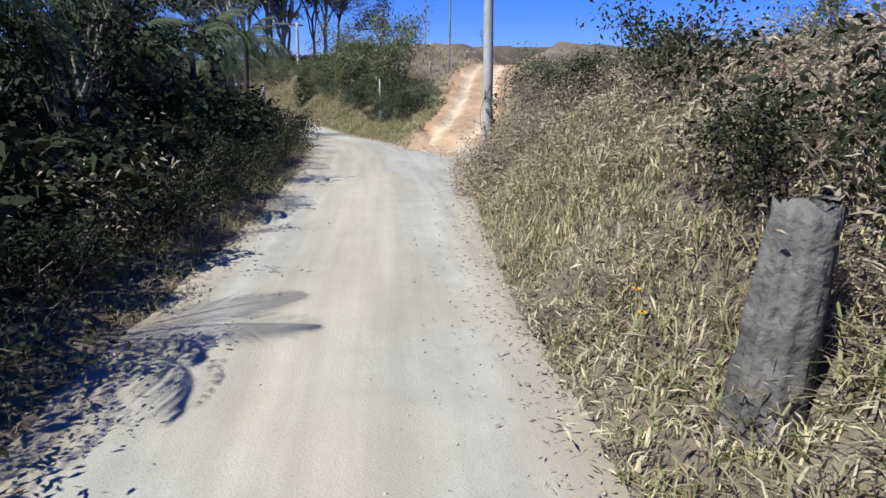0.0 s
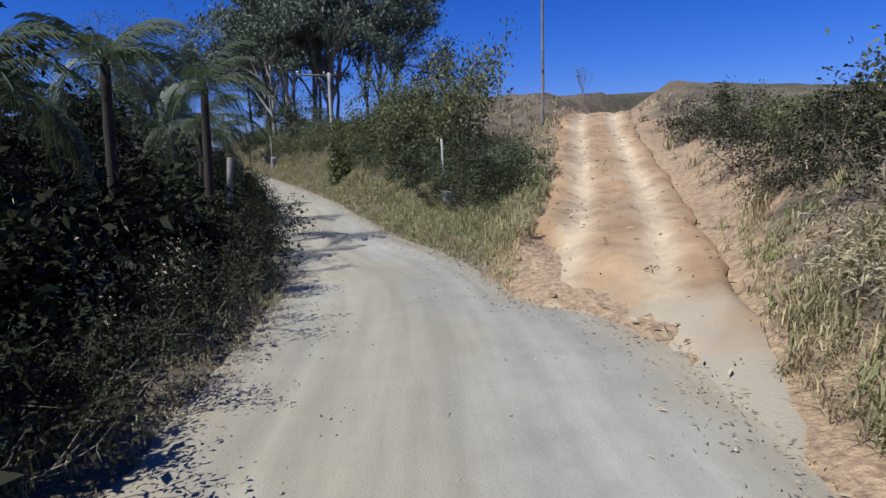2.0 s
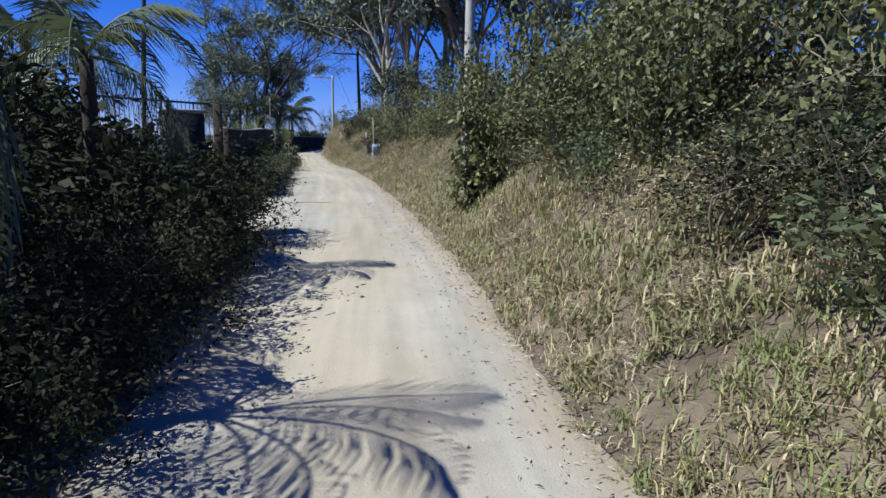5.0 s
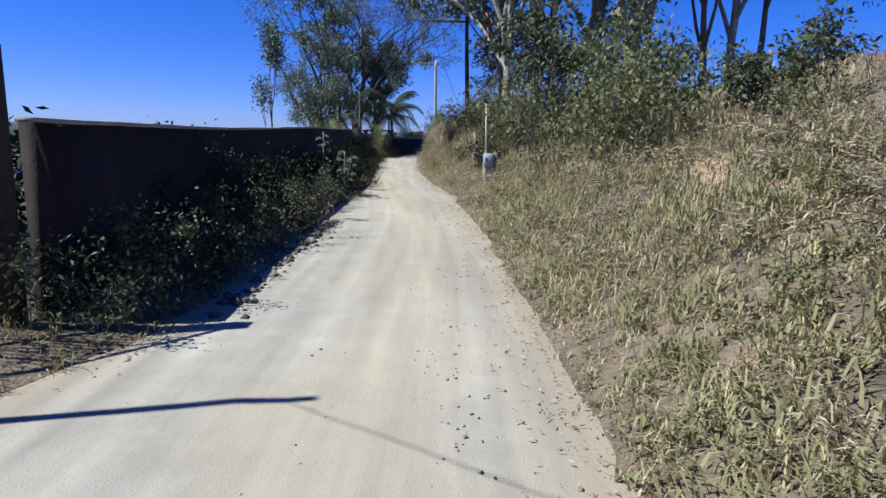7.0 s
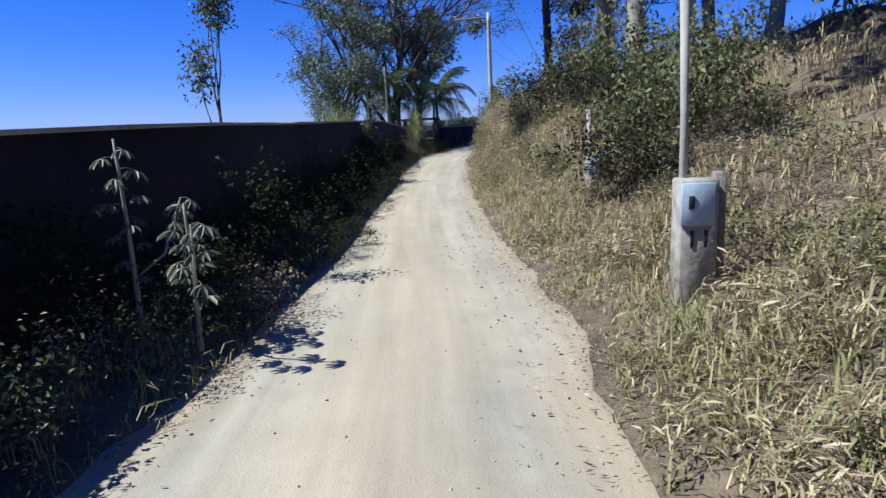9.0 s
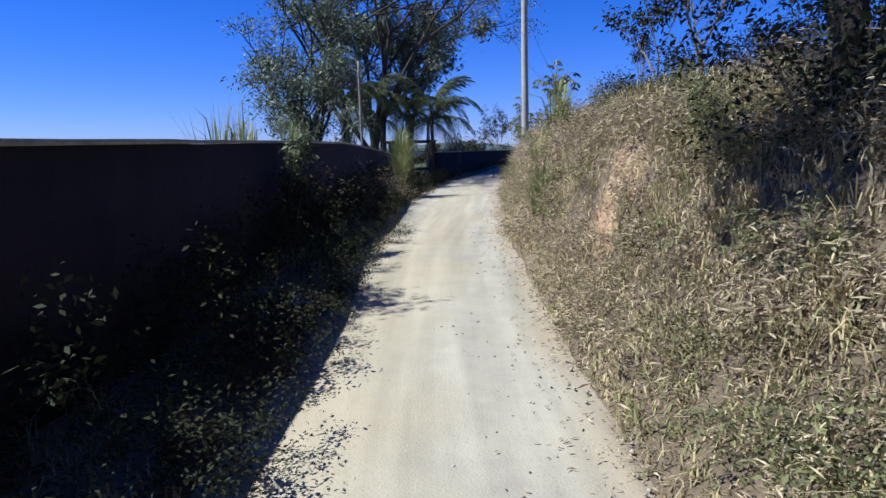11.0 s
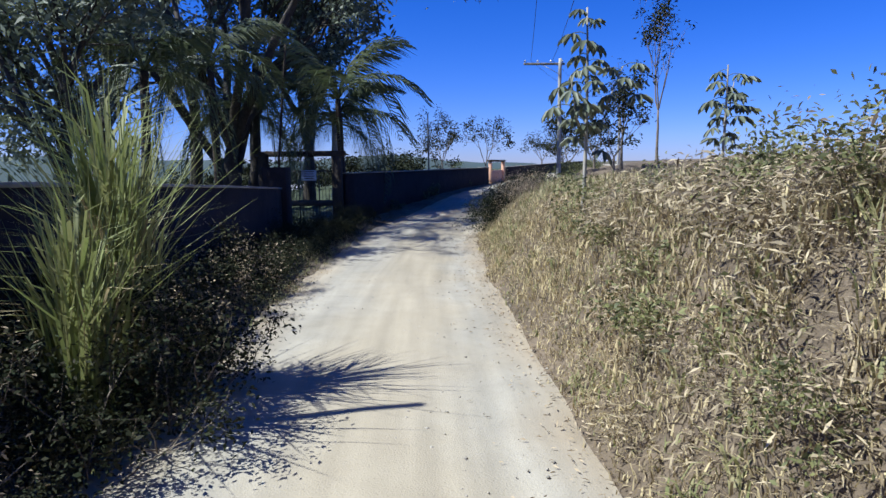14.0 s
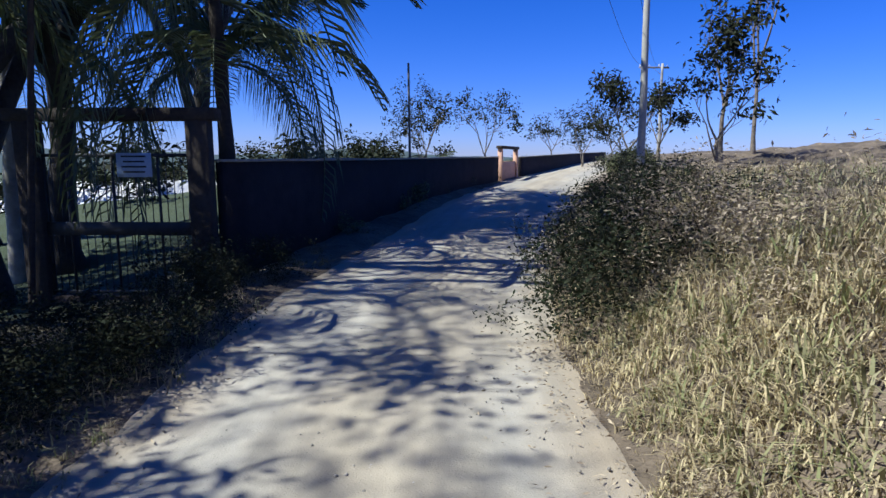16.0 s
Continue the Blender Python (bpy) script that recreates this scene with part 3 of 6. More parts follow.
def road_strip():
    """The lane's crushed-stone surface, its ragged edges dipping under the verges."""
    s = np.arange(CS[0] + 1, CS[-1] - 1, 0.3)
    cols = np.r_[-0.09, -0.03, np.linspace(0.02, 0.98, 13), 1.03, 1.09]
    x0, y0 = np.interp(s, CS, CURVE[:, 0]), np.interp(s, CS, CURVE[:, 1])
    tx, ty = np.interp(s, CS, CT[:, 0]), np.interp(s, CS, CT[:, 1])
    el = left_edge(s) - 0.10 + 0.16 * fbm(s, 0 * s + 3, 2.3, 3, 0.4)
    er = right_edge(s) + 0.06 + (0.16 + 0.45 * np.exp(-((s - 18.5) / 3.0) ** 2)) * fbm(s, 0 * s + 9, 1.9, 3, 0.9)
    v, lane = [], []
    for c in cols:
        d = el + (er - el) * c
        x, y = x0 + ty * d, y0 - tx * d
        crown = 0.035 * (1 - (2 * c - 1) ** 2) - 0.018 * (np.exp(-((d + 1.05) / 0.32) ** 2) + np.exp(-((d - 0.55) / 0.32) ** 2))
        z = road_z(s) + 0.01 + crown + 0.012 * fbm(x, y, 1.6, 3, 0.3)
        z = z - 0.10 * (c < -0.05) - 0.10 * (c > 1.05)
        v.append(np.stack([x, y, z], 1))
        lane.append(np.stack([s, d, 0 * s + c], 1))
    n, m = len(s), len(cols)
    v, lane = np.stack(v, 1).reshape(-1, 3), np.stack(lane, 1).reshape(-1, 3)
    i = np.arange((n - 1) * (m - 1))
    a = (i // (m - 1)) * m + i % (m - 1)
    so = Soup().add(v, np.stack([a, a + 1, a + m + 1, a + m], 1))
    ob = put("road", so, ROAD, label="pale crushed-stone country road with ochre wheel tracks", category="road", kind="structure")
    at_ = ob.data.attributes.new("lane", "FLOAT_VECTOR", "POINT")
    at_.data.foreach_set("vector", lane.astype(np.float32).ravel())
    return ob


def track_strip():
    """The orange side track up the hill, with two worn ruts."""
    c = _dense(TRACK, 0.4)
    t = np.gradient(c[:, :2], axis=0)
    t = t / np.linalg.norm(t, axis=1)[:, None]
    cols = np.linspace(-1.08, 1.08, 21)
    v, ruts = [], []
    half = np.interp(np.arange(len(c)), [0, 12, 30, 60, 100, 160], [1.3, 1.5, 1.4, 1.4, 1.5, 1.5])
    for q in cols:
        d = q * half * (1 + 0.10 * fbm(c[:, 1], c[:, 0] + q * 3, 2.5))
        x, y = c[:, 0] + t[:, 1] * d, c[:, 1] - t[:, 0] * d
        rut = -0.13 * (np.exp(-((d + 0.72) / 0.24) ** 2) + np.exp(-((d - 0.72) / 0.24) ** 2))
        z = c[:, 2] - 0.12 + 0.21 * smooth(0.0, 5.0, np.arange(len(c)) * 0.4) + rut + 0.03 * fbm(x, y, 0.9, 4) + 0.03 * fbm(x, y, 4.0, 2, 1.1) + 0.05 * np.abs(q) - 0.14 * (abs(q) > 1.0)
        s, dd = to_sd(x, y)
        over = dd - right_edge(s)
        level = road_z(s) - 0.03 + 0.03 * fbm(x, y, 0.8, 3, 2.0) + 0.34 * np.maximum(over, 0)
        z = np.where(over < 1.5, np.minimum(z, level), z)
        v.append(np.stack([x, y, z], 1))
        ruts.append(np.exp(-((np.abs(d) - 0.72) / 0.28) ** 2))
    n, m = len(c), len(cols)
    i = np.arange((n - 1) * (m - 1))
    a = (i // (m - 1)) * m + i % (m - 1)
    so = Soup().add(np.stack(v, 1).reshape(-1, 3), np.stack([a, a + 1, a + m + 1, a + m], 1))
    ob = put("side_track", so, CLAY, label="rutted orange clay track climbing the hill", category="track", kind="structure")
    fade = np.repeat(1 - smooth(1.5, 8.5, np.arange(n) * 0.4), m)
    at_ = ob.data.attributes.new("mouth", "FLOAT", "POINT")
    at_.data.foreach_set("value", fade.astype(np.float32))
    at_ = ob.data.attributes.new("rut", "FLOAT", "POINT")
    at_.data.foreach_set("value", np.stack(ruts, 1).ravel().astype(np.float32))
    return ob, np.stack(v, 1)


ground_sheet()
road_strip()
track_ob, TRACK_TOP = track_strip()


# ---- walls, gates and poles ----
def foot(x, y, up=0.0):
    return np.array([x, y, float(ground_z([x], [y])[0]) + up])


def long_wall(name, pts, label, thick=0.16):
    """A rendered boundary wall along points (x, y, top), with a coping; it stands in the ground."""
    p = _dense(np.array(pts, float), 0.8)
    t = np.gradient(p[:, :2], axis=0)
    t = t / np.linalg.norm(t, axis=1)[:, None]
    nrm = np.stack([t[:, 1], -t[:, 0]], 1)
    g = ground_z(p[:, 0], p[:, 1]) - 1.2

    def ribbon(half, lo, hi, wob=0.0):
        n = len(p)
        a = p[:, :2] + nrm * half
        b = p[:, :2] - nrm * half
        hi = hi + wob * fbm(p[:, 0], p[:, 1], 3.0)
        v = np.stack([np.c_[a, lo], np.c_[a, hi], np.c_[b, hi], np.c_[b, lo]], 1).reshape(-1, 3)
        k = np.arange(n - 1)[:, None] * 4
        f = np.vstack([k + np.array([[j, (j + 1) % 4, (j + 1) % 4 + 4, j + 4]]) for j in range(4)])
        return Soup().add(v, [f, np.array([[0, 3, 2, 1]]), np.array([[0, 1, 2, 3]]) + (n - 1) * 4])

    ob = put(name, ribbon(thick / 2, g, p[:, 2] - 0.05, 0.01), SHADEWALL, label=label, category="wall", kind="structure", flat=True)
    put("coping", ribbon(thick / 2 + 0.03, p[:, 2] - 0.05, p[:, 2], 0.012), COPING, ob, "weathered cement coping", flat=True)
    return ob


WALL_A = [(-15.3, 51.5, 2.1), (-17.3, 57.4, 2.15), (-19.6, 64.9, 2.36), (-20.95, 68.9, 2.45), (-22.6, 73, 2.5), (-24.3, 78, 2.6), (-26.0, 82, 2.68), (-27.3, 86, 2.73), (-28.7, 90, 2.75), (-30.2, 94, 2.66), (-31.6, 98, 2.56), (-33.3, 103, 2.36), (-35.5, 109.9, 2.05)]
WALL_B = [(-35.55, 115.4, 2.45), (-34.9, 121, 2.46), (-33.9, 128, 2.5), (-32.75, 133.8, 2.55)]
long_wall("wall_1", WALL_A, "long rendered boundary wall, near black for its shaded face, with cement coping beside the road")
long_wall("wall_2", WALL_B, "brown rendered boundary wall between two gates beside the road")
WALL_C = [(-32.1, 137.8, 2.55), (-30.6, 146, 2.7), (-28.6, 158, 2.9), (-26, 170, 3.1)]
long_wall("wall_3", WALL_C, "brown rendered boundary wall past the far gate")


def pole(x, y, top, arm_turn=None, arm_drop=0.25, arm_side=-0.62, arm_len=2.1, mat=CONCRETE, r0=0.15, r1=0.09, lean=(0, 0), label="", name="utility_pole"):
    """A line pole with a crossarm, pin insulators and a brace; its foot is in the ground."""
    f = foot(x, y)
    h = top - f[2]
    ob = base(name, f, label, "utility pole", "roadside utility poles")
    k = np.linspace(-0.4, h, 14)
    put("shaft", tube(Soup(), tilt(np.c_[0.012 * np.sin(k), 0.01 * np.cos(k * 1.3), k], *lean), np.interp(k, [0, h], [r0, r1]), 14), mat, ob)
    if arm_turn is not None:
        c, s_ = math.cos(arm_turn), math.sin(arm_turn)
        za = h - arm_drop
        ox, oy = lean[0] * za, lean[1] * za
        mid = arm_side * arm_len * 0.5
        fx, fy = -s_ * (r1 + 0.05), c * (r1 + 0.05)
        arm = put("crossarm", box(Soup(), ox + c * mid + fx, oy + s_ * mid + fy, za, arm_len, 0.09, 0.11, arm_turn, 0.012), OLDWOOD, ob, "weathered wooden crossarm", flat=True)
        for q in (-0.47, -0.16, 0.16, 0.44):
            px_, py_ = ox + c * (mid + q * arm_len) + fx, oy + s_ * (mid + q * arm_len) + fy
            so = tube(Soup(), [(px_, py_, za + 0.05), (px_, py_, za + 0.10), (px_, py_, za + 0.11), (px_, py_, za + 0.16), (px_, py_, za + 0.19)], [0.012, 0.012, 0.045, 0.05, 0.02], 8)
            put("insulator", so, PORCELAIN, arm)
        put("brace", tube(Soup(), [(ox, oy, za - 0.55), (ox + c * mid * 1.1 + fx, oy + s_ * mid * 1.1 + fy, za - 0.05)], 0.014, 6), METAL, ob)
    return ob, (f, h)


ACROSS = radians(16)
pole(*first(1.6, 16.9), 9.2, ACROSS, lean=(-0.03, 0.0), label="grey concrete utility pole overgrown with creeper at its foot", r0=0.145, r1=0.10)
pole(-7.2, 46.4, 6.0, ACROSS, arm_drop=0.12, arm_side=-0.55, label="pale concrete utility pole with one crossarm on the road bank", r0=0.14, r1=0.09)
pole(-17.6, 79.5, 8.6, ACROSS, arm_side=-0.8, label="dark wooden utility pole leaning beside the road", mat=DARKWOOD, lean=(-0.03, 0.0), r0=0.14)
pole(-24.02, 94.5, 8.4, ACROSS, arm_side=-0.85, label="pale concrete utility pole on the grassy bank", r0=0.13, r1=0.10)
pole(-27.4, 124.2, 8.0, ACROSS, arm_side=-0.75, label="grey utility pole with crossarm beyond the bend", r0=0.12, r1=0.08)
pole(-23.5, 150.0, 8.8, ACROSS, arm_side=-0.5, label="grey utility pole far along the road", r0=0.12, r1=0.08)
pole(-34.75, 125.6, 5.6, label="thin bare post standing behind the wall", r0=0.05, r1=0.035, mat=OLDWOOD, name="thin_post")
pole(*first(1.15, 41.4), 9.5, label="tall thin pole at the top of the side track", r0=0.07, r1=0.05, mat=OLDWOOD, name="thin_post")
pole(*first(-0.6, 58.0), 9.0, label="tall thin pole on the hill crest", r0=0.06, r1=0.045, mat=OLDWOOD, name="thin_post")
pole(-16.3, 48.4, 6.0, label="slender dark leaning lamp post by the entrance gate", r0=0.07, r1=0.05, mat=DARKWOOD, lean=(0.05, 0.03), name="lamp_post")
pole(-30.95, 95.2, 6.1, label="slender grey post just behind the wall", r0=0.06, r1=0.05, mat=OLDWOOD, name="thin_post")
pole(-37.6, 113.2, 7.2, label="slender leaning lamp post behind the gate", r0=0.05, r1=0.04, mat=DARKWOOD, lean=(0.10, 0.02), name="lamp_post")


def wire(a, b, sag, r=0.009, label="black overhead cable between two poles"):
    a, b = np.array(a, float), np.array(b, float)
    u = np.linspace(0, 1, 20)[:, None]
    p = a + (b - a) * u
    p[:, 2] -= sag * 4 * (u * (1 - u))[:, 0]
    put("overhead_cable", tube(Soup(), p, r, 4, False), WIRE, label=label, category="cable", group="overhead cables")


for k, off in enumerate((-1.5, -0.4)):
    c, s_ = math.cos(ACROSS), math.sin(ACROSS)
    tops = [(*first(1.55, 16.9), 9.1), (-7.2, 46.4, 5.95), (-19.6, 79.5, 8.5), (-24.02, 94.5, 8.3), (-27.4, 124.2, 7.9), (-23.5, 150, 8.7)]
    for a, b in zip(tops, tops[1:]):
        wire((a[0] + c * off, a[1] + s_ * off, a[2]), (b[0] + c * off, b[1] + s_ * off, b[2]), 0.6)
wire((-19.8, 79.4, 8.0), (-17.0, 75.5, 3.6), 0.05, 0.012, "black stay cable running down to the bank")
wire((-16.1, 48.5, 5.9), (-7.2, 46.4, 5.8), 0.3, 0.008)


# ---- entrance gate with iron bars ----
def bar_gate(a, b, low, high, label, bars=22, mat=BLACKIRON, mid=None, name="iron_gate", rail=0.06):
    """A gate leaf between two feet a and b: rails, upright bars, an optional middle rail."""
    a, b = np.array(a, float), np.array(b, float)
    d = b - a
    n = float(np.hypot(*d))
    tn = math.atan2(d[1], d[0])
    ob = base(name, (a[0], a[1], low), label, "gate", turn=tn)
    h = high - low
    for z in [0.04, h - 0.04] + ([mid - low] if mid else []):
        put("rail", box(Soup(), n / 2, 0, z, n, 0.05, rail if mid and z == mid - low else 0.06, 0, 0.008), mat, ob, flat=True)
    for i in range(bars):
        q = (i + 0.5) / bars * n
        r = 0.025 if i % 6 == 3 else 0.009
        put("bar", tube(Soup(), [(q, 0, 0.02), (q, 0, h * 0.5), (q, 0, h + (0.0 if i % 6 == 3 else 0.05))], r, 6), mat, ob)
    return ob


def pillar(x, y, top, wide, label, mat=SHADEWALL, cap=0.05, turn=radians(106), name="gate_pillar"):
    f = foot(x, y)
    h = top - f[2]
    ob = base(name, f, label, "pillar", "gate pillars", turn)
    put("shaft", box(Soup(), 0, 0, (h - 0.08 - 0.4) / 2, wide, wide, h - 0.08 + 0.4, 0, 0.02), mat, ob, flat=True)
    if cap:
        put("cap", box(Soup(), 0, 0, h - 0.04, wide + cap * 2, wide + cap * 2, 0.08, 0, 0.015), COPING, ob, "cement cap", flat=True)
    return ob


pillar(-12.65, 44.0, 2.25, 0.72, "grey plastered gate pillar coloured near black for shade, half hidden in dark scrub", SHADEPLASTER, 0.03, radians(38))
bar_gate((-17.2, 48.0), (-15.52, 51.0), 0.1, 2.82, "tall iron bar gate in thin upright bars, closed", 26, BLACKIRON, 1.35)
pillar(-17.3, 47.8, 3.0, 0.16, "dark timber gate post", DARKWOOD, 0)
pillar(-15.4, 51.2, 2.88, 0.24, "dark timber gate post at the end of the wall", DARKWOOD, 0)

pillar(-35.75, 110.25, 2.78, 0.78, "square brown plastered pillar at the end of the wall", SHADEWALL, 0.0)
GL, GR = np.array([-38.75, 114.6]), np.array([-35.75, 115.15])
bar_gate(GL + (0.15, 0.03), GR - (0.15, 0.03), 0.02, 2.56, "dark steel entrance gate with bars and a broad middle rail, closed", 20, BLACKIRON, 1.22, "entrance_gate", rail=0.24)
gt = math.atan2(*(GR - GL)[::-1])
portal = base("gate_portal", (*GL, float(ground_z([GL[0]], [GL[1]])[0])), "dark timber portal with heavy lintel over the entrance gate", "gate portal", turn=gt)
gz = portal.location.z
gw = float(np.hypot(*(GR - GL)))
for q in (0.0, gw):
    put("post", box(Soup(), q, 0, (3.2 - gz - 0.8) / 2, 0.40, 0.26, 3.2 - gz + 0.8, 0, 0.02), DARKWOOD, portal, flat=True)
put("lintel", box(Soup(), gw / 2, 0, 3.22 - gz, gw + 0.7, 0.30, 0.22, 0, 0.02), DARKWOOD, portal, flat=True)
put("threshold", box(Soup(), gw / 2, 0, -0.30 - gz, gw, 0.2, 0.6, 0, 0.02), SHADEWALL, portal, "low brown plinth under the gate", flat=True)
so = box(Soup(), gw * 0.62, -0.06, 2.35 - gz, 0.62, 0.02, 0.42, 0, 0.004)
plate = put("notice_plate", so, GREYBLUE, portal, "grey notice plate with rows of faded writing", flat=True)
for k in range(4):
    put("line_bar", box(Soup(), gw * 0.62, -0.074, 2.50 - gz - 0.09 * k, 0.44 - 0.06 * (k % 2), 0.006, 0.03, 0, 0.001), BLACKIRON, plate, flat=True)

# far gate: a pale portal with an orange-brown leaf
PORTAL = material("pale_orange_paint", (0.62, 0.36, 0.24), 0.8, 0.2, 3.0, bump=0.2)
G2L, G2R = np.array([-32.65, 134.3]), np.array([-32.2, 137.4])
g2t = math.atan2(*(G2R - G2L)[::-1])
far_gate = base("gate_portal", (*G2L, 1.1), "orange-brown gate in a pale portal with dark lintel", "gate portal", turn=g2t)
for q in (0.0, 3.1):
    put("post", box(Soup(), q, 0, 0.85, 0.22, 0.22, 2.1, 0, 0.02), PORTAL, far_gate, flat=True)
put("lintel", box(Soup(), 1.55, 0, 1.88, 3.5, 0.3, 0.14, 0, 0.02), DARKWOOD, far_gate, flat=True)
put("leaf", box(Soup(), 1.55, 0.02, 0.62, 2.85, 0.05, 1.2, 0, 0.01), PORTAL, far_gate, flat=True)


# ---- meter posts and stump ----
def meter_post(x, y, z0, box_h, top, label, turn=radians(16)):
    """A squat whitewashed meter box with a grey door and a service pipe."""
    f = foot(x, y)
    f[2] = min(f[2], z0)
    ob = base("meter_post", f, label, "meter post", "roadside meter posts", turn)
    lift = z0 - f[2]
    put("body", box(Soup(), 0, 0, (lift + box_h) / 2 - 0.1, 0.34, 0.30, box_h + lift + 0.2, 0, 0.02), WHITEWASH, ob, "stained whitewashed masonry body", flat=True)
    d = put("meter_door", box(Soup(), -0.02, -0.16, lift + box_h * 0.78, 0.30, 0.03, box_h * 0.38, 0, 0.008), GREYBLUE, ob, "grey-blue metal door", flat=True)
    put("meter_slot", box(Soup(), -0.08, -0.18, lift + box_h * 0.8, 0.05, 0.01, 0.12, 0, 0.002), BLACKIRON, d, flat=True)
    for q in (-0.06, 0.06):
        put("vent_slot", box(Soup(), q, -0.153, lift + box_h * 0.47, 0.03, 0.01, 0.16, 0, 0.002), BLACKIRON, ob, flat=True)
    put("side_post", box(Soup(), 0.225, 0.05, (lift + box_h) / 2, 0.11, 0.12, box_h + lift + 0.1, 0, 0.01), OLDWOOD, ob, flat=True)
    h = top - f[2]
    put("service_pipe", tube(Soup(), [(-0.08, 0.1, lift), (-0.085, 0.1, h * 0.6), (-0.12, 0.1, h)], 0.038, 8), CONCRETE, ob, "pale round service pipe")
    return ob


meter_post(*first(-2.5, 32.5), -0.1, 0.85, 2.35, "whitewashed meter post in the grass below the clay bank")
meter_post(-5.95, 46.9, 0.9, 1.15, 3.0, "pale meter post smothered by leafy bushes beside the pole")
meter_post(-13.65, 66.6, 0.60, 1.02, 3.3, "whitewashed electricity meter post with grey door in tall grass")
meter_post(-15.2, 71.6, 0.9, 0.7, 2.4, "old pale meter post half swallowed by leafy bushes")


def stump(x, y, h, r):
    """A leaning weathered trunk post with a split top."""
    rng = np.random.default_rng(5)
    ob = base("old_trunk_post", foot(x, y), "split grey weathered trunk post leaning in dry grass", "tree stump")
    sides, rings = 44, 16
    a = np.linspace(0, 2 * np.pi, sides, endpoint=False)
    rad = 1 + 0.14 * np.sin(3 * a + 0.6) + 0.08 * np.sin(8 * a) + 0.05 * np.sin(15 * a + 1) + 0.05 * rng.normal(size=sides)
    v = []
    for i in range(rings):
        u = i / (rings - 1)
        z = u * h - 0.3 * (i == 0)
        zz = z + (0.05 * np.sin(2 * a + 1) + 0.02 * rng.normal(size=sides)) * (i == rings - 1)
        rr = r * (rad + 0.03 * rng.normal(size=sides)) * (1.15 - 0.3 * u)
        v.append(np.stack([rr * np.cos(a) + 0.02 * u * h, rr * 0.8 * np.sin(a), zz + 0 * a], 1))
    v = np.vstack(v)
    k = np.arange(sides)
    f = np.vstack([np.stack([i * sides + k, i * sides + (k + 1) % sides, (i + 1) * sides + (k + 1) % sides, (i + 1) * sides + k], 1) for i in range(rings - 1)])
    put("trunk", Soup().add(v, [f, ((rings - 1) * sides + k)[None]]), STUMPWOOD, ob)
    return ob


stump(*first(1.91, 2.95), 1.25, 0.19)

# a row of old fence posts on the left verge and the hill
def fence_post(x, y, h, label, r=0.07, lean=(0.0, 0.0)):
    ob = base("fence_post", foot(x, y), label, "fence post", "old fence posts")
    k = np.linspace(-0.3, h, 6)
    put("post", tube(Soup(), tilt(np.c_[0 * k, 0 * k, k], *lean), r * (1 + 0.1 * np.sin(k * 5)), 8), OLDWOOD, ob)


for x, y, h, l in ((-7.5, 27.6, 2.3, (0.08, 0)),):
    fence_post(*first(x, y), h, "grey split fence post standing in roadside scrub", 0.075, l)
for x, y in ((-7.0, 59.0), (-5.8, 56.2), (-8.6, 62.5), (-10.4, 66.0), (-4.6, 53.5)):
    fence_post(x, y, 1.15, "thin grey fence post on the grassy slope", 0.04)

# rebar stubs on the wall
for k, (i, h) in enumerate(((0.0, 0.12), (0.25, 0.16), (0.9, 0.62), (1.0, 0.2), (1.5, 0.15), (1.6, 0.18))):
    x, y = -25.1 - i * 0.43, 80.0 + i
    so = tube(Soup(), [(x, y, 2.55), (x + 0.01, y, 2.66 + h)], 0.008, 5)
    put("steel_stub", so, BLACKIRON, label="rusty steel rod sticking up from the wall", category="steel rod", group="steel rods on the wall")


# ---- house beyond the gate, and far hills ----
def small_house(x, y, z, lx, ly, h, roof, turn, label, roof_mat):
    ob = base("house", (x, y, z), label, "house", turn=turn)
    put("wall", box(Soup(), 0, 0, h / 2 - 0.5, lx, ly, h + 1.0, 0, 0.02), HOUSEWHITE, ob, flat=True)
    ex, ey = lx / 2 + 0.5, ly / 2 + 0.5
    v = [(-ex, -ey, h), (ex, -ey, h), (ex, ey, h), (-ex, ey, h), (-ex, 0, h + roof), (ex, 0, h + roof)]
    v += [(a, b, c - 0.12) for a, b, c in v]
    f4 = [[0, 1, 5, 4], [2, 3, 4, 5], [7, 6, 10, 11], [9, 8, 11, 10], [1, 0, 6, 7], [3, 2, 8, 9]]
    f4 += [[0, 4, 10, 6], [4, 3, 9, 10], [5, 1, 7, 11], [2, 5, 11, 8]]
    r = put("roof", Soup().add(v, np.array(f4)), roof_mat, ob, flat=True)
    for q in np.arange(-ex + 0.3, ex, 0.45):
        put("ridge_rib", tube(Soup(), [(q, -ey, h + 0.02), (q, 0, h + roof + 0.02)], 0.03, 4), roof_mat, r)
    for q in (-lx * 0.28, lx * 0.05, lx * 0.3):
        w = put("window", box(Soup(), q, -ly / 2 - 0.02, h * 0.55, 1.0, 0.06, 0.9, 0, 0.01), BLACKIRON, ob, "dark window", flat=True)
        put("sill", box(Soup(), q, -ly / 2 - 0.07, h * 0.55 - 0.48, 1.15, 0.14, 0.05, 0, 0.01), COPING, w, flat=True)
    return ob


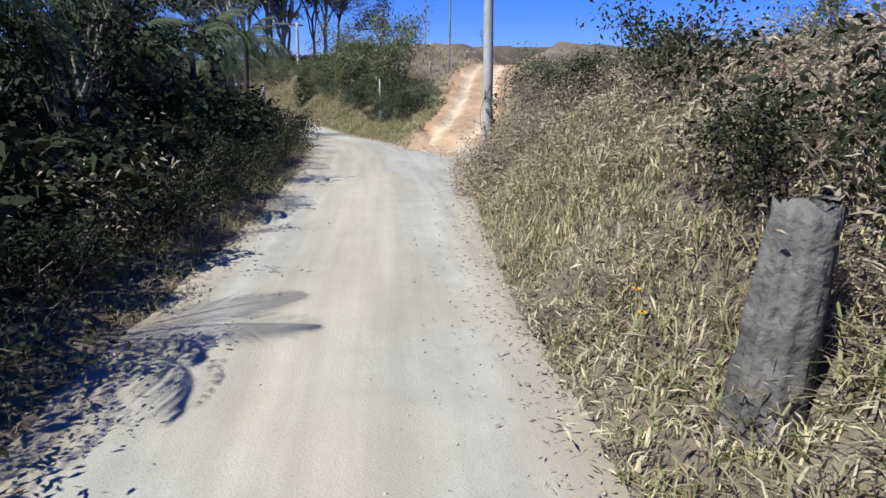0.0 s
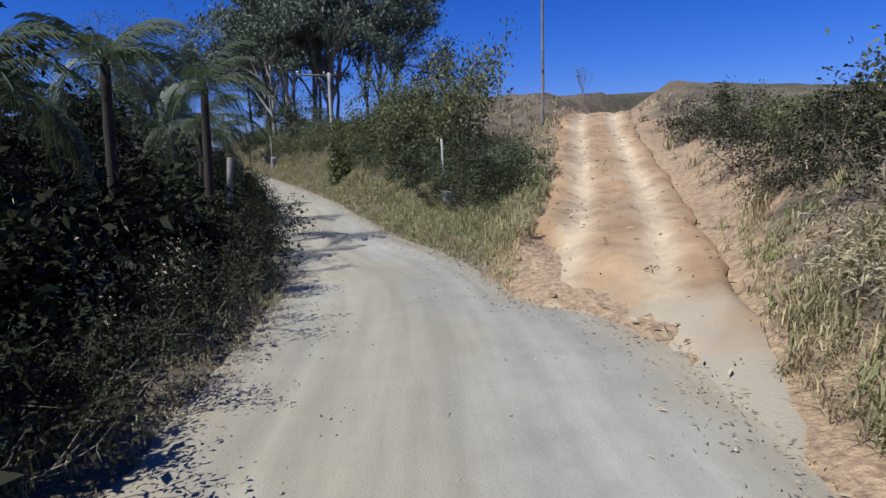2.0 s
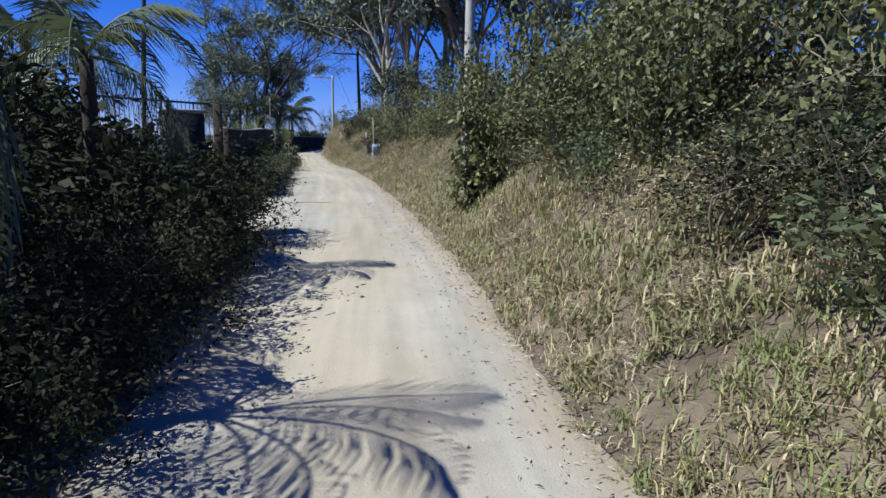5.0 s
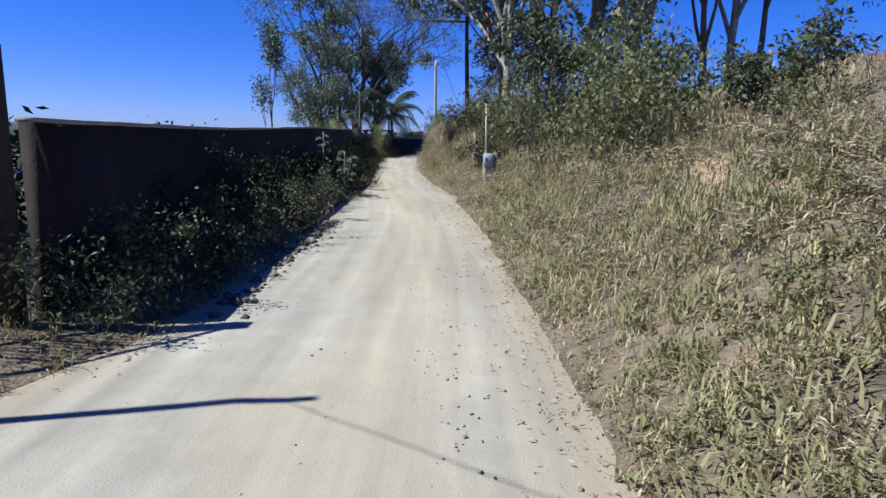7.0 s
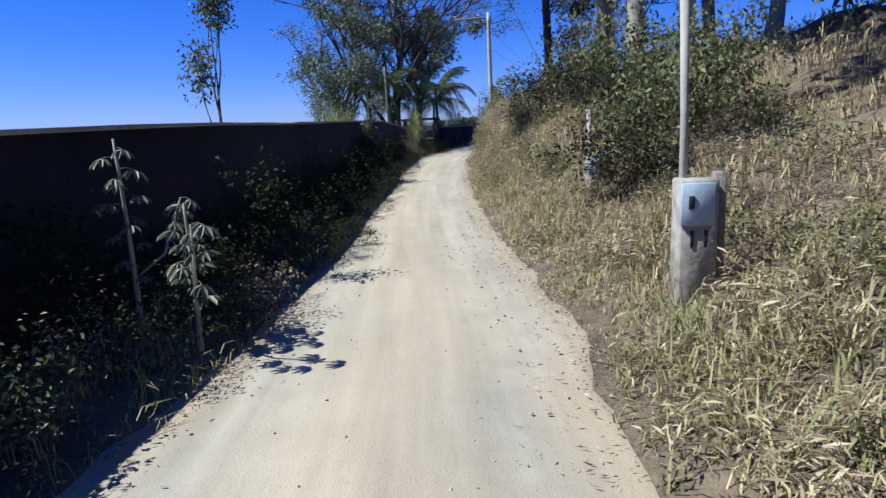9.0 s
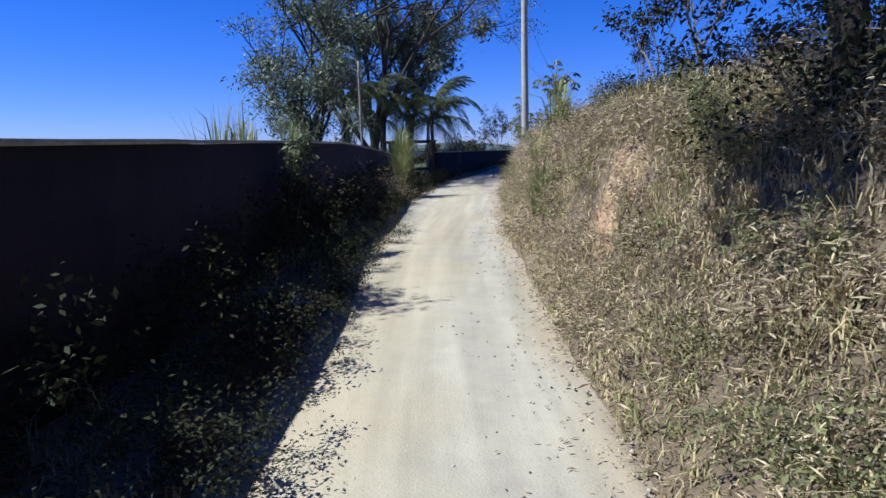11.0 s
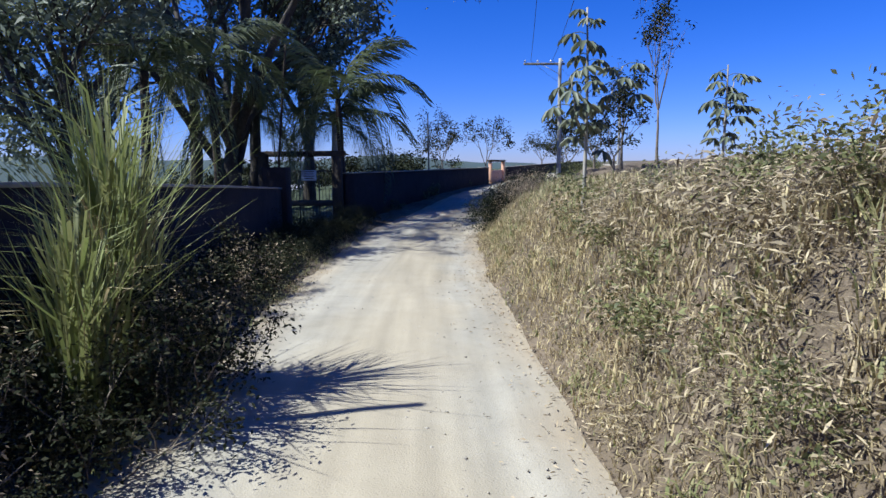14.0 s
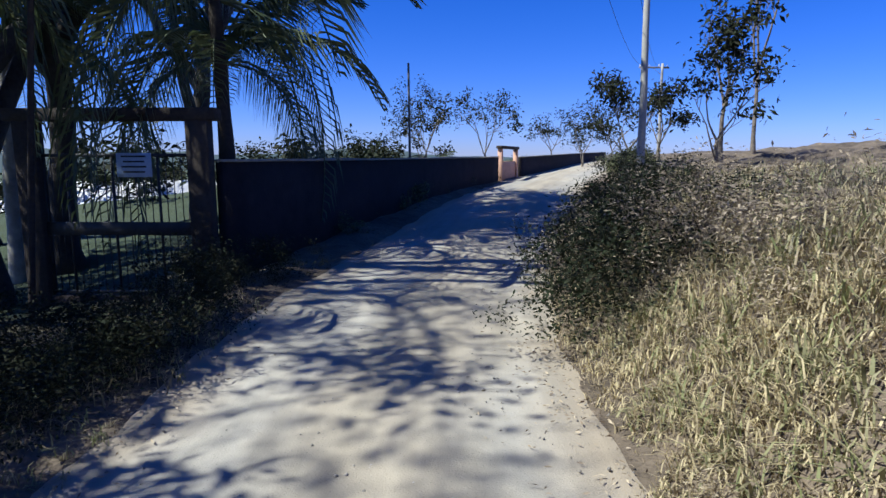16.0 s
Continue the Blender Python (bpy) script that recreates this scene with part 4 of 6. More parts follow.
HOUSEWHITE = material("white_house_paint", (0.74, 0.73, 0.70), 0.85, 0.12, 3.0, bump=0.2)
PALEROOF = material("pale_sheet_roof", (0.60, 0.58, 0.56), 0.6, 0.15, 4.0, bump=0.1)
small_house(-53.0, 133.5, -3.0, 12, 8, 2.6, 1.7, radians(30), "low white house with pale sheet roof below the lane", PALEROOF)
for i, (x, y, z) in enumerate(((-190, 180, -14), (-215, 205, -14), (-170, 150, -14), (-240, 190, -13), (-260, 260, -12), (-205, 240, -13))):
    small_house(x, y, z, 12 + i % 3 * 3, 9, 4.0, 2.0, 0.4 * i, "small pale house with tiled roof far down the valley", ROOFTILE if i % 2 else PALEROOF)


def ridge(r, a0, a1, top, seed, label):
    """A far wooded ridge, as a broad hump of land."""
    az = np.radians(np.linspace(a0, a1, 90))
    prof = top * (0.55 + 0.45 * fbm(az * 300, az * 0, 110.0, 4, seed)) * np.sin(np.linspace(0, np.pi, 90)) ** 0.5
    v = []
    for q, hh in ((-0.16, -0.35), (-0.10, 0.25), (-0.05, 0.72), (0.0, 1.0), (0.06, 0.7), (0.14, 0.0)):
        rr = r * (1 + q) * (1 + 0.02 * fbm(az * 200, az * 0 + q, 40.0, 2, seed))
        z = np.where(hh < 0, -40.0, -28 + (prof + 28) * hh + 2.5 * fbm(az * 500, az * 0 + q * 50, 30.0, 3, seed))
        v.append(np.stack([rr * np.cos(az), 50 + rr * np.sin(az), z], 1))
    n, m = 90, 6
    i = np.arange((m - 1) * (n - 1))
    a = (i // (n - 1)) * n + i % (n - 1)
    put("backdrop", Soup().add(np.vstack(v), np.stack([a, a + n, a + n + 1, a + 1], 1)), FARGREEN, label=label, category="hills", kind="structure")


ridge(900, 118, 178, 36, 0.3, "low wooded hills beyond the valley")
ridge(1500, 95, 230, 52, 1.7, "bluish far hills on the horizon")


# ---- trees, palms, shrubs and grass ----
rng0 = np.random.default_rng(11)


def limb(so, p, way, length, r, depth, rng, tips, spread=0.55, rise=0.12, kids=(2, 4), bend=0.18):
    """A limb and its branches; tips collects where the twigs end."""
    n = 5 if r > 0.013 else 3
    pts, d = [np.array(p, float)], np.array(way, float)
    for _ in range(n):
        d = d + rng.normal(size=3) * bend * 0.5 + np.array([0, 0, rise * 0.3])
        d = d / np.linalg.norm(d)
        pts.append(pts[-1] + d * length / n)
    tube(so, pts, np.linspace(r, r * 0.55, n + 1), 7 if r > 0.05 else 4 if r > 0.012 else 3, False)
    if depth == 0:
        tips.extend([(pts[-1], d), (pts[-2], d), (pts[-3], d)])
        return
    for k in range(rng.integers(*kids)):
        q = pts[-1] if k == 0 else pts[rng.integers(2, n + 1)]
        w = d + rng.normal(size=3) * spread
        w[2] += rise
        limb(so, q, w / np.linalg.norm(w), length * rng.uniform(0.58, 0.85), r * 0.55, depth - 1, rng, tips, spread, rise, kids, bend)


def crown(tips, per, sigma, size, rng, aspect=0.4, droop=0.4, flat=0.7):
    so = Soup()
    c = np.array([t[0] for t in tips])
    keep = fbm(c[:, 0] + c[:, 2] * 0.7, c[:, 1] + c[:, 2] * 0.5, 2.6, 2, 0.6) > rng.uniform(-0.75, 0.15, len(c))
    c = c[keep] if keep.sum() > 4 else c
    sigma = sigma * 0.82
    p = np.repeat(c, per, axis=0) + rng.normal(size=(len(c) * per, 3)) * np.array([sigma, sigma, sigma * flat])
    return leaves(so, p, size, rng, droop, aspect)


def tree(x, y, label, height, trunk_r, depth, seed, bark, leaf, per, sigma, size, spread=0.55, rise=0.15, trunk=0.35, lean=(0, 0), kids=(2, 4), aspect=0.4, droop=0.4, name="tree", forks=3, foot_z=None, group=""):
    rng = np.random.default_rng(seed)
    f = foot(x, y)
    if foot_z is not None:
        f[2] = foot_z
    ob = base(name, f, label, "tree", group)
    so, tips = Soup(), []
    h = height * trunk
    k = np.linspace(-0.4, h, 8)
    wob = np.cumsum(rng.normal(size=(8, 2)) * 0.03 * height / 8, axis=0)
    pts = np.c_[lean[0] * k + wob[:, 0] - wob[0, 0], lean[1] * k + wob[:, 1] - wob[0, 1], k]
    tube(so, pts, np.interp(k, [-0.4, 0, 0.6, h], [trunk_r * 1.5, trunk_r * 1.35, trunk_r, trunk_r * 0.7]), 11)
    for i in range(forks):
        a = 2 * math.pi * (i + rng.uniform(-0.3, 0.3)) / forks
        w = np.array([math.cos(a) * spread + lean[0], math.sin(a) * spread + lean[1], 1.0])
        q = pts[-1] if i < 2 else pts[rng.integers(3, 8)]
        limb(so, q, w / np.linalg.norm(w), (height - h) * 0.52, trunk_r * 0.6, depth, rng, tips, spread, rise, kids)
    put("trunk", so, bark, ob)
    put("crown", crown(tips, per, sigma, size, rng, aspect, droop), leaf, ob)
    return ob


# the spreading tree behind the far wall, and its neighbours
tree(-40.0, 114.6, "huge spreading dark tree with crooked limbs behind the wall", 19.0, 0.36, 4, 21, DARKBARK, EUCLEAF, 24, 0.6, 0.27, 0.55, 0.10, 0.2, forks=7, droop=0.3, aspect=0.34)
# added where its crown throws shade on the verge before the gate
tree(-39.5, 105.5, "leafy dark tree behind the wall, added to shade the verge", 7.6, 0.2, 3, 26, DARKBARK, EUCLEAF, 40, 0.55, 0.27, 0.55, 0.1, 0.4, forks=6, aspect=0.34)
tree(-43.6, 111.6, "broad dark tree with low crooked limbs behind the wall", 13.5, 0.36, 3, 24, DARKBARK, EUCLEAF, 52, 0.55, 0.27, 0.7, 0.06, 0.36, forks=5, aspect=0.34)
tree(-41.0, 117.6, "broad dark tree with low crooked limbs behind the palms", 12.5, 0.32, 3, 25, DARKBARK, EUCLEAF, 52, 0.55, 0.27, 0.6, 0.08, 0.4, forks=5, aspect=0.34)
tree(-40.6, 122.5, "tall dark tree with dense crown behind the wall", 13, 0.32, 3, 22, DARKBARK, EUCLEAF, 34, 0.6, 0.44, 0.55, 0.15, 0.35, forks=5)
tree(-45.0, 119.0, "tall dark tree with dense crown behind the palms", 17, 0.34, 3, 23, DARKBARK, EUCLEAF, 34, 0.6, 0.48, 0.5, 0.2, 0.35, forks=4)
# gum trees on the hill
for i, (x, y, h, s, ln) in enumerate(((-14.9, 76.3, 19, 31, (-0.04, 0)), (-13.8, 78.0, 21, 32, (0.03, 0)), (-9.3, 74.4, 18, 33, (0.05, 0.0)), (-11.5, 81.5, 20, 34, (0.0, 0.0)), (-4.5, 82.0, 17, 35, (0.04, 0)), (-16.2, 82.0, 17, 37, (-0.02, 0)))):
    tree(x, y, "tall gum tree with pale slender trunk on the hill", h * 0.86, 0.22 if i != 2 else 0.34, 3, s, PALEBARK if i != 2 else BARK, EUCLEAF, 46, 0.62, 0.40, 0.52, 0.06, 0.46, ln, forks=9, aspect=0.34, droop=0.8, group="gum trees on the hill")
tree(*first(-5.0, 64.0), "small round dark tree on the hill crest", 5.2, 0.16, 3, 41, BARK, SHADELEAF, 12, 0.4, 0.26, 0.7, 0.1, 0.3)
tree(*first(4.2, 50.6), "nearly bare thin sapling beside the track", 2.9, 0.03, 2, 42, BARK, BUSHLEAF, 1, 0.2, 0.10, 0.3, 0.3, 0.5, name="sapling")
tree(*first(4.9, 55.0), "nearly bare thin sapling beside the track", 2.9, 0.03, 2, 43, BARK, BUSHLEAF, 1, 0.2, 0.10, 0.3, 0.3, 0.5, name="sapling")
tree(-28.5, 77.4, "slender twin-stemmed young tree behind the wall", 7.6, 0.07, 2, 44, BARK, EUCLEAF, 46, 0.30, 0.2, 0.22, 0.4, 0.5, forks=4, foot_z=-0.2)
tree(-32.7, 96.2, "slender young tree with a flat crown behind the wall", 5.0, 0.05, 2, 45, BARK, EUCLEAF, 12, 0.26, 0.2, 0.5, 0.1, 0.6, foot_z=-0.3)
tree(-25.5, 82.3, "thin leafy sapling reaching over the wall", 2.1, 0.022, 2, 53, DARKBARK, MIDLEAF, 12, 0.12, 0.11, 0.3, 0.1, 0.75, forks=5, name="sapling")
tree(-10.9, 64.8, "broad glossy dark-leaved bush on the bank", 3.9, 0.10, 3, 51, BARK, MIDLEAF, 30, 0.24, 0.19, 0.75, 0.12, 0.14, forks=7, name="bush")
tree(-6.7, 58.4, "low rounded dark-leaved bush on the bank", 1.5, 0.05, 3, 52, BARK, MIDLEAF, 12, 0.14, 0.13, 0.8, 0.1, 0.12, forks=6, name="bush")
tree(-21.6, 134.5, "airy young tree with broad leaf clusters on the bank", 8.5, 0.09, 3, 46, BARK, SHADELEAF, 9, 0.32, 0.26, 0.35, 0.4, 0.4)
tree(-24.0, 129.5, "airy young tree with broad leaf clusters on the bank", 5.0, 0.09, 3, 47, BARK, SHADELEAF, 9, 0.32, 0.26, 0.35, 0.4, 0.4)
tree(-18.4, 92.5, "leafy young tree with glossy leaves on the bank", 5.0, 0.08, 3, 48, BARK, SHADELEAF, 12, 0.30, 0.22, 0.55, 0.2, 0.3)
tree(-19.6, 96.0, "leafy young tree with glossy leaves on the bank", 4.4, 0.08, 3, 49, BARK, SHADELEAF, 10, 0.30, 0.22, 0.55, 0.2, 0.3)
tree(-16.0, 88.5, "leafy young tree with glossy leaves on the bank", 5.5, 0.08, 3, 50, BARK, SHADELEAF, 12, 0.30, 0.22, 0.55, 0.2, 0.3)
for i, (x, y, h) in enumerate(((-27.2, 131, 3.2), (-25.6, 134, 3.0), (-24.5, 128, 3.6), (-28.6, 150, 3.5), (-31, 158, 3.5), (-35, 146, 4.2), (-37.5, 139, 3.4), (-40, 150, 5.0), (-26, 160, 4))):
    tree(x, y, "small leafy tree beside the far bend", h, 0.07, 3, 60 + i, BARK, SHADELEAF, 10, 0.28, 0.22, 0.6, 0.15, 0.25, group="small trees at the far bend")
# dense darker trees among the gum trees
for i, (x, y, h) in enumerate(((-13.2, 80.0, 12.5), (-16.0, 81.0, 11.0), (-8.6, 77.5, 12.0), (-5.6, 81.0, 12.5), (-11.0, 84.5, 13.0), (-2.6, 84.0, 12.0))):
    tree(x, y, "dense dark tree among the gum trees", h, 0.18, 3, 300 + i, BARK, EUCLEAF, 34, 0.5, 0.28, 0.5, 0.12, 0.4, forks=5, aspect=0.34, group="dark trees on the hill")
# dense low trees added to shade the scrub on the left
shade_rng = np.random.default_rng(91)
for k in range(10):
    q = 7.0 + 3.2 * k
    p = at(q, float(left_edge(q)) - shade_rng.uniform(4.6, 6.6))
    tree(p[0], p[1], "dense dark tree added to shade the roadside scrub", shade_rng.uniform(3.7, 4.8), 0.09, 3, 700 + k, DARKBARK, SHADELEAF, 14, 0.34, 0.21, 0.6, 0.15, 0.25, forks=5, group="trees in the left scrub")
# three unseen trees further left, added only for the shade they throw
for k, (x, y) in enumerate(((-16.2, 40.2), (-17.6, 43.4), (-15.6, 36.8))):
    tree(x, y, "dense dark tree added to shade the roadside scrub", 4.5, 0.1, 3, 720 + k, DARKBARK, SHADELEAF, 14, 0.34, 0.21, 0.6, 0.15, 0.25, forks=5, group="trees in the left scrub")
# trees in the scrub left of the first stretch
for i, (x, y, h) in enumerate(((-7.8, 6, 5.0), (-10.5, 12, 6), (-13, 19, 6), (-8.5, 0, 6), (-15, 28, 5), (-20, 36, 5.5), (-6.4, 11.5, 4.2), (-12, -4, 7))):
    tree(*first(x, y), "slender dark tree rising from roadside scrub", h, 0.08, 3, 80 + i, BARK, SHADELEAF, 9, 0.34, 0.22, 0.5, 0.25, 0.45, group="trees in the left scrub")


def frond_mesh(length, rng, droop, leaflets=40):
    """One arching palm frond: a rib with two rows of hanging leaflets."""
    so = Soup()
    u = np.linspace(0, 1, 12)
    rib = np.c_[length * np.sin(u * (1.0 + droop * 0.4)) / 1.05, 0 * u, length * (0.55 * u - (0.55 + droop) * u**2)]
    tube(so, rib, np.linspace(0.028, 0.006, 12), 5, False)
    q = np.linspace(0.14, 0.99, leaflets)
    base_p = np.stack([np.interp(q, u, rib[:, k]) for k in range(3)], 1)
    for side in (-1, 1):
        L = length * 0.29 * np.sin(np.pi * np.clip(q * 0.9 + 0.1, 0, 1)) ** 0.6 * rng.uniform(0.8, 1.15, leaflets)
        out = np.c_[0.55 + 0 * q, side * (0.75 + 0 * q), -0.25 - rng.uniform(0, 0.5, leaflets)]
        out = out / np.linalg.norm(out, axis=1)[:, None]
        mid = base_p + out * L[:, None] * 0.55
        tip = base_p + out * L[:, None] * 0.9 - np.array([0, 0, 1.0]) * (L * (0.35 + 0.3 * droop))[:, None]
        w = np.array([0.0115 * length / 2.4, 0, 0.008])
        v = np.stack([base_p - w * 0.6, base_p + w * 0.6, mid + w, mid - w, tip], 1).reshape(-1, 3)
        k = np.arange(leaflets)[:, None] * 5
        so.add(v, [k + np.array([[0, 1, 2, 3]]), k + np.array([[3, 2, 4]])])
    return so.mesh("frond")


FRONDS = {}
for key, (ln, dr) in {"long_up": (2.6, 0.25), "long": (2.6, 0.6), "hang": (2.4, 1.1)}.items():
    FRONDS[key] = frond_mesh(ln, rng0, dr)
    FRONDS[key].materials.append(PALMLEAF)


def palm(x, y, trunk_h, size, seed, label, n=15, foot_z=None, r=0.11):
    rng = np.random.default_rng(seed)
    f = foot(x, y)
    if foot_z is not None:
        f[2] = foot_z
    ob = base("palm", f, label, "palm tree", "roadside palms")
    k = np.linspace(-0.3, trunk_h, 12)
    bx, by = rng.uniform(-0.05, 0.05, 2)
    kk = np.maximum(k, 0) ** 1.4 / 2
    pts = np.c_[bx * kk, by * kk, k]
    put("trunk", tube(Soup(), pts, r * (1 + 0.08 * np.sin(k * 9)) * np.interp(k, [0, trunk_h], [1.2, 0.85]), 10), PALEBARK if seed % 2 and seed > 129 else DARKWOOD, ob)
    top = Vector(pts[-1])
    for i in range(n):
        kind = ("long_up", "long", "long", "hang")[i % 4]
        a = i * 2.399 + rng.uniform(-0.2, 0.2)
        pitch = {"long_up": -0.75, "long": -0.3, "hang": 0.15}[kind] + rng.uniform(-0.2, 0.2)
        s_ = size * rng.uniform(0.85, 1.1)
        m = Matrix.Translation(top) @ Matrix.Rotation(a, 4, "Z") @ Matrix.Rotation(pitch, 4, "Y") @ Matrix.Diagonal((s_, s_, s_, 1))
        put("frond", FRONDS[kind], None, ob, at_pose=m)
    return ob


for i, (x, y, th, sz) in enumerate(((-8.4, 28.6, 4.0, 0.7), (-8.9, 25.4, 4.2, 0.7), (-8.0, 17.0, 3.0, 0.75), (-8.0, 21.5, 3.4, 0.65), (-11.0, 33.5, 3.2, 0.8), (-6.4, 8.8, 3.6, 0.8), (-5.4, 3.2, 3.4, 0.75))):
    palm(*first(x, y), th, sz, 100 + i, "feathery palm rising from dark roadside scrub")
for i, (x, y, th, sz) in enumerate(((-21.6, 50.8, 5.2, 1.3), (-11.9, 40.3, 2.9, 0.72), (-19.5, 44.0, 4.2, 0.9), (-26.5, 54.5, 4.0, 0.9))):
    palm(x, y, th, sz, 115 + i, "feathery palm beside the entrance gate")
for i, (x, y, th, sz) in enumerate(((-36.3, 117.0, 5.4, 1.65), (-37.4, 118.6, 4.2, 1.5), (-38.6, 111.3, 6.2, 1.35), (-41.2, 116.4, 5.2, 1.3), (-39.6, 108.8, 5.6, 1.2))):
    palm(x, y, th, sz, 130 + i, "tall feathery palm behind the boundary wall", 17, r=0.15)
palm(-37.8, 143.0, 0.5, 0.7, 150, "low banana-like plant behind the far wall", 9)


def shrub_kind(seed, stems, height, radius, n, size, leaf, aspect=0.45, droop=0.2, dry=0.0):
    """Meshes for one kind of shrub: stems and foliage."""
    rng = np.random.default_rng(seed)
    so, tips = Soup(), []
    for i in range(stems):
        a, r = rng.uniform(0, 2 * math.pi), radius * math.sqrt(rng.uniform(0, 1)) * 0.6
        q = np.array([r * math.cos(a), r * math.sin(a), -0.15])
        w = np.array([math.cos(a) * 0.5 * rng.uniform(0, 1.4), math.sin(a) * 0.5 * rng.uniform(0, 1.4), 1.0])
        limb(so, q, w / np.linalg.norm(w), height * rng.uniform(0.35, 0.62), 0.022, 2, rng, tips, 0.55, 0.12, (2, 4), 0.3)
    st = so.mesh("stem")
    st.materials.append(BARK)
    c = np.array([t[0] for t in tips])
    per = max(1, n // len(c))
    p = np.repeat(c, per, axis=0) + rng.normal(size=(len(c) * per, 3)) * np.array([0.16, 0.16, 0.14]) * (height / 1.8) ** 0.5
    low = np.stack([rng.normal(size=n // 3) * radius * 0.5, rng.normal(size=n // 3) * radius * 0.5, rng.uniform(0.0, height * 0.55, n // 3)], 1)
    fo = leaves(Soup(), np.vstack([p, low]), size, rng, droop, aspect).mesh("foliage")
    fo.materials.append(leaf)
    return st, fo


BRUSH = material("tangled_straw", (0.42, 0.345, 0.225), 0.85, 0.25, 1.0, (0.12, 0.09, 0.062), island=1.5, bump=0, lit=0.2)
DRYWEED = material("dry_weed", (0.31, 0.245, 0.165), 0.85, 0.3, 1.2, (0.12, 0.093, 0.068), island=1.2, bump=0, lit=0.15)
KIND = {
    "dark": [shrub_kind(200 + i, 6, 2.2, 0.9, 1700, 0.105, SHADELEAF) for i in range(3)],
    "leafy": [shrub_kind(210 + i, 6, 2.4, 0.9, 1900, 0.115, BUSHLEAF, 0.5, 0.5) for i in range(3)],
    "low": [shrub_kind(220 + i, 5, 1.0, 0.55, 700, 0.10, BUSHLEAF) for i in range(3)],
}
MASS = {
    "dark": [shrub_kind(240 + i, 4, 2.2, 0.9, 520, 0.27, SHADELEAF) for i in range(3)],
    "fine": [shrub_kind(245 + i, 4, 2.2, 0.9, 760, 0.12, SHADELEAF) for i in range(3)],
    "mid": [shrub_kind(255 + i, 4, 2.2, 0.9, 620, 0.15, MIDLEAF) for i in range(3)],
    "low": [shrub_kind(250 + i, 4, 1.0, 0.55, 520, 0.085, BUSHLEAF) for i in range(3)],
    "dry": [shrub_kind(260 + i, 4, 1.1, 0.6, 460, 0.072, DRYWEED, 0.3, 0.0) for i in range(3)],
    "brush": [shrub_kind(270 + i, 4, 0.8, 0.65, 230, 0.13, BRUSH, 0.16, 0.1) for i in range(3)],
}
SHRUB_LABEL = {"dark": "dense dark green shrub in roadside scrub", "leafy": "leafy shrub with drooping sunlit leaves on the bank", "low": "low green bush on the verge", "dry": "dry brown weed bush among straw grass"}


def shrub(kind, x, y, size, rng, tall=1.0, group=""):
    st, fo = KIND[kind][rng.integers(0, 3)]
    f = foot(x, y)
    ob = base("shrub", f, SHRUB_LABEL[kind], "shrub", group or "shrubs along the lane", rng.uniform(0, 6.28))
    ob.scale = (size, size, size * tall)
    put("stem", st, None, ob)
    put("foliage", fo, None, ob)


def points_of(me):
    v = np.empty(len(me.vertices) * 3, np.float32)
    me.vertices.foreach_get("co", v)
    f = [tuple(p.vertices) for p in me.polygons]
    quads = np.array([q for q in f if len(q) == 4])
    return v.reshape(-1, 3), quads


def thicket(name, label, kind, s0, s1, step, d0, d1, size, seed, tall=1.0, side=-1):
    """Tangled shrubs that nobody could count, joined into one sheet of leaves."""
    rng = np.random.default_rng(seed)
    shapes = [points_of(fo) for _, fo in MASS[kind]]
    so = Soup()
    for s in np.arange(s0, s1, step):
        q = s + rng.uniform(-0.5, 0.5) * step
        off = rng.uniform(d0, d1)
        d = float(left_edge(q)) - off if side < 0 else float(right_edge(q)) + off
        p = at(q, d)
        if side > 0 and track_near(p[:1], p[1:2])[0][0] < 2.0:
            continue
        v, f = shapes[rng.integers(0, 3)]
        k, a = size * rng.uniform(0.75, 1.25), rng.uniform(0, 6.28)
        t = tall * rng.uniform(0.8, 1.2)
        c, s_ = math.cos(a), math.sin(a)
        so.add(np.stack([(v[:, 0] * c - v[:, 1] * s_) * k, (v[:, 0] * s_ + v[:, 1] * c) * k, v[:, 2] * k * t], 1) + p, f)
    put(name, so, MASS[kind][0][1].materials[0], label=label, category="thicket", kind="stuff")


def shrub_row(kind, s0, s1, step, d0, d1, size, seed, tall=1.0, side=0):
    """Shrubs scattered along the lane between two offsets from its edge (side -1: left, 1: right)."""
    rng = np.random.default_rng(seed)
    for s in np.arange(s0, s1, step):
        q = s + rng.uniform(-0.5, 0.5) * step
        off = rng.uniform(d0, d1)
        d = float(left_edge(q)) - off if side < 0 else float(right_edge(q)) + off
        p = at(q, d)
        if side > 0 and track_near(p[:1], p[1:2])[0][0] < 2.2:
            continue
        shrub(kind, p[0], p[1], size * rng.uniform(0.75, 1.25), rng, tall * rng.uniform(0.8, 1.2))


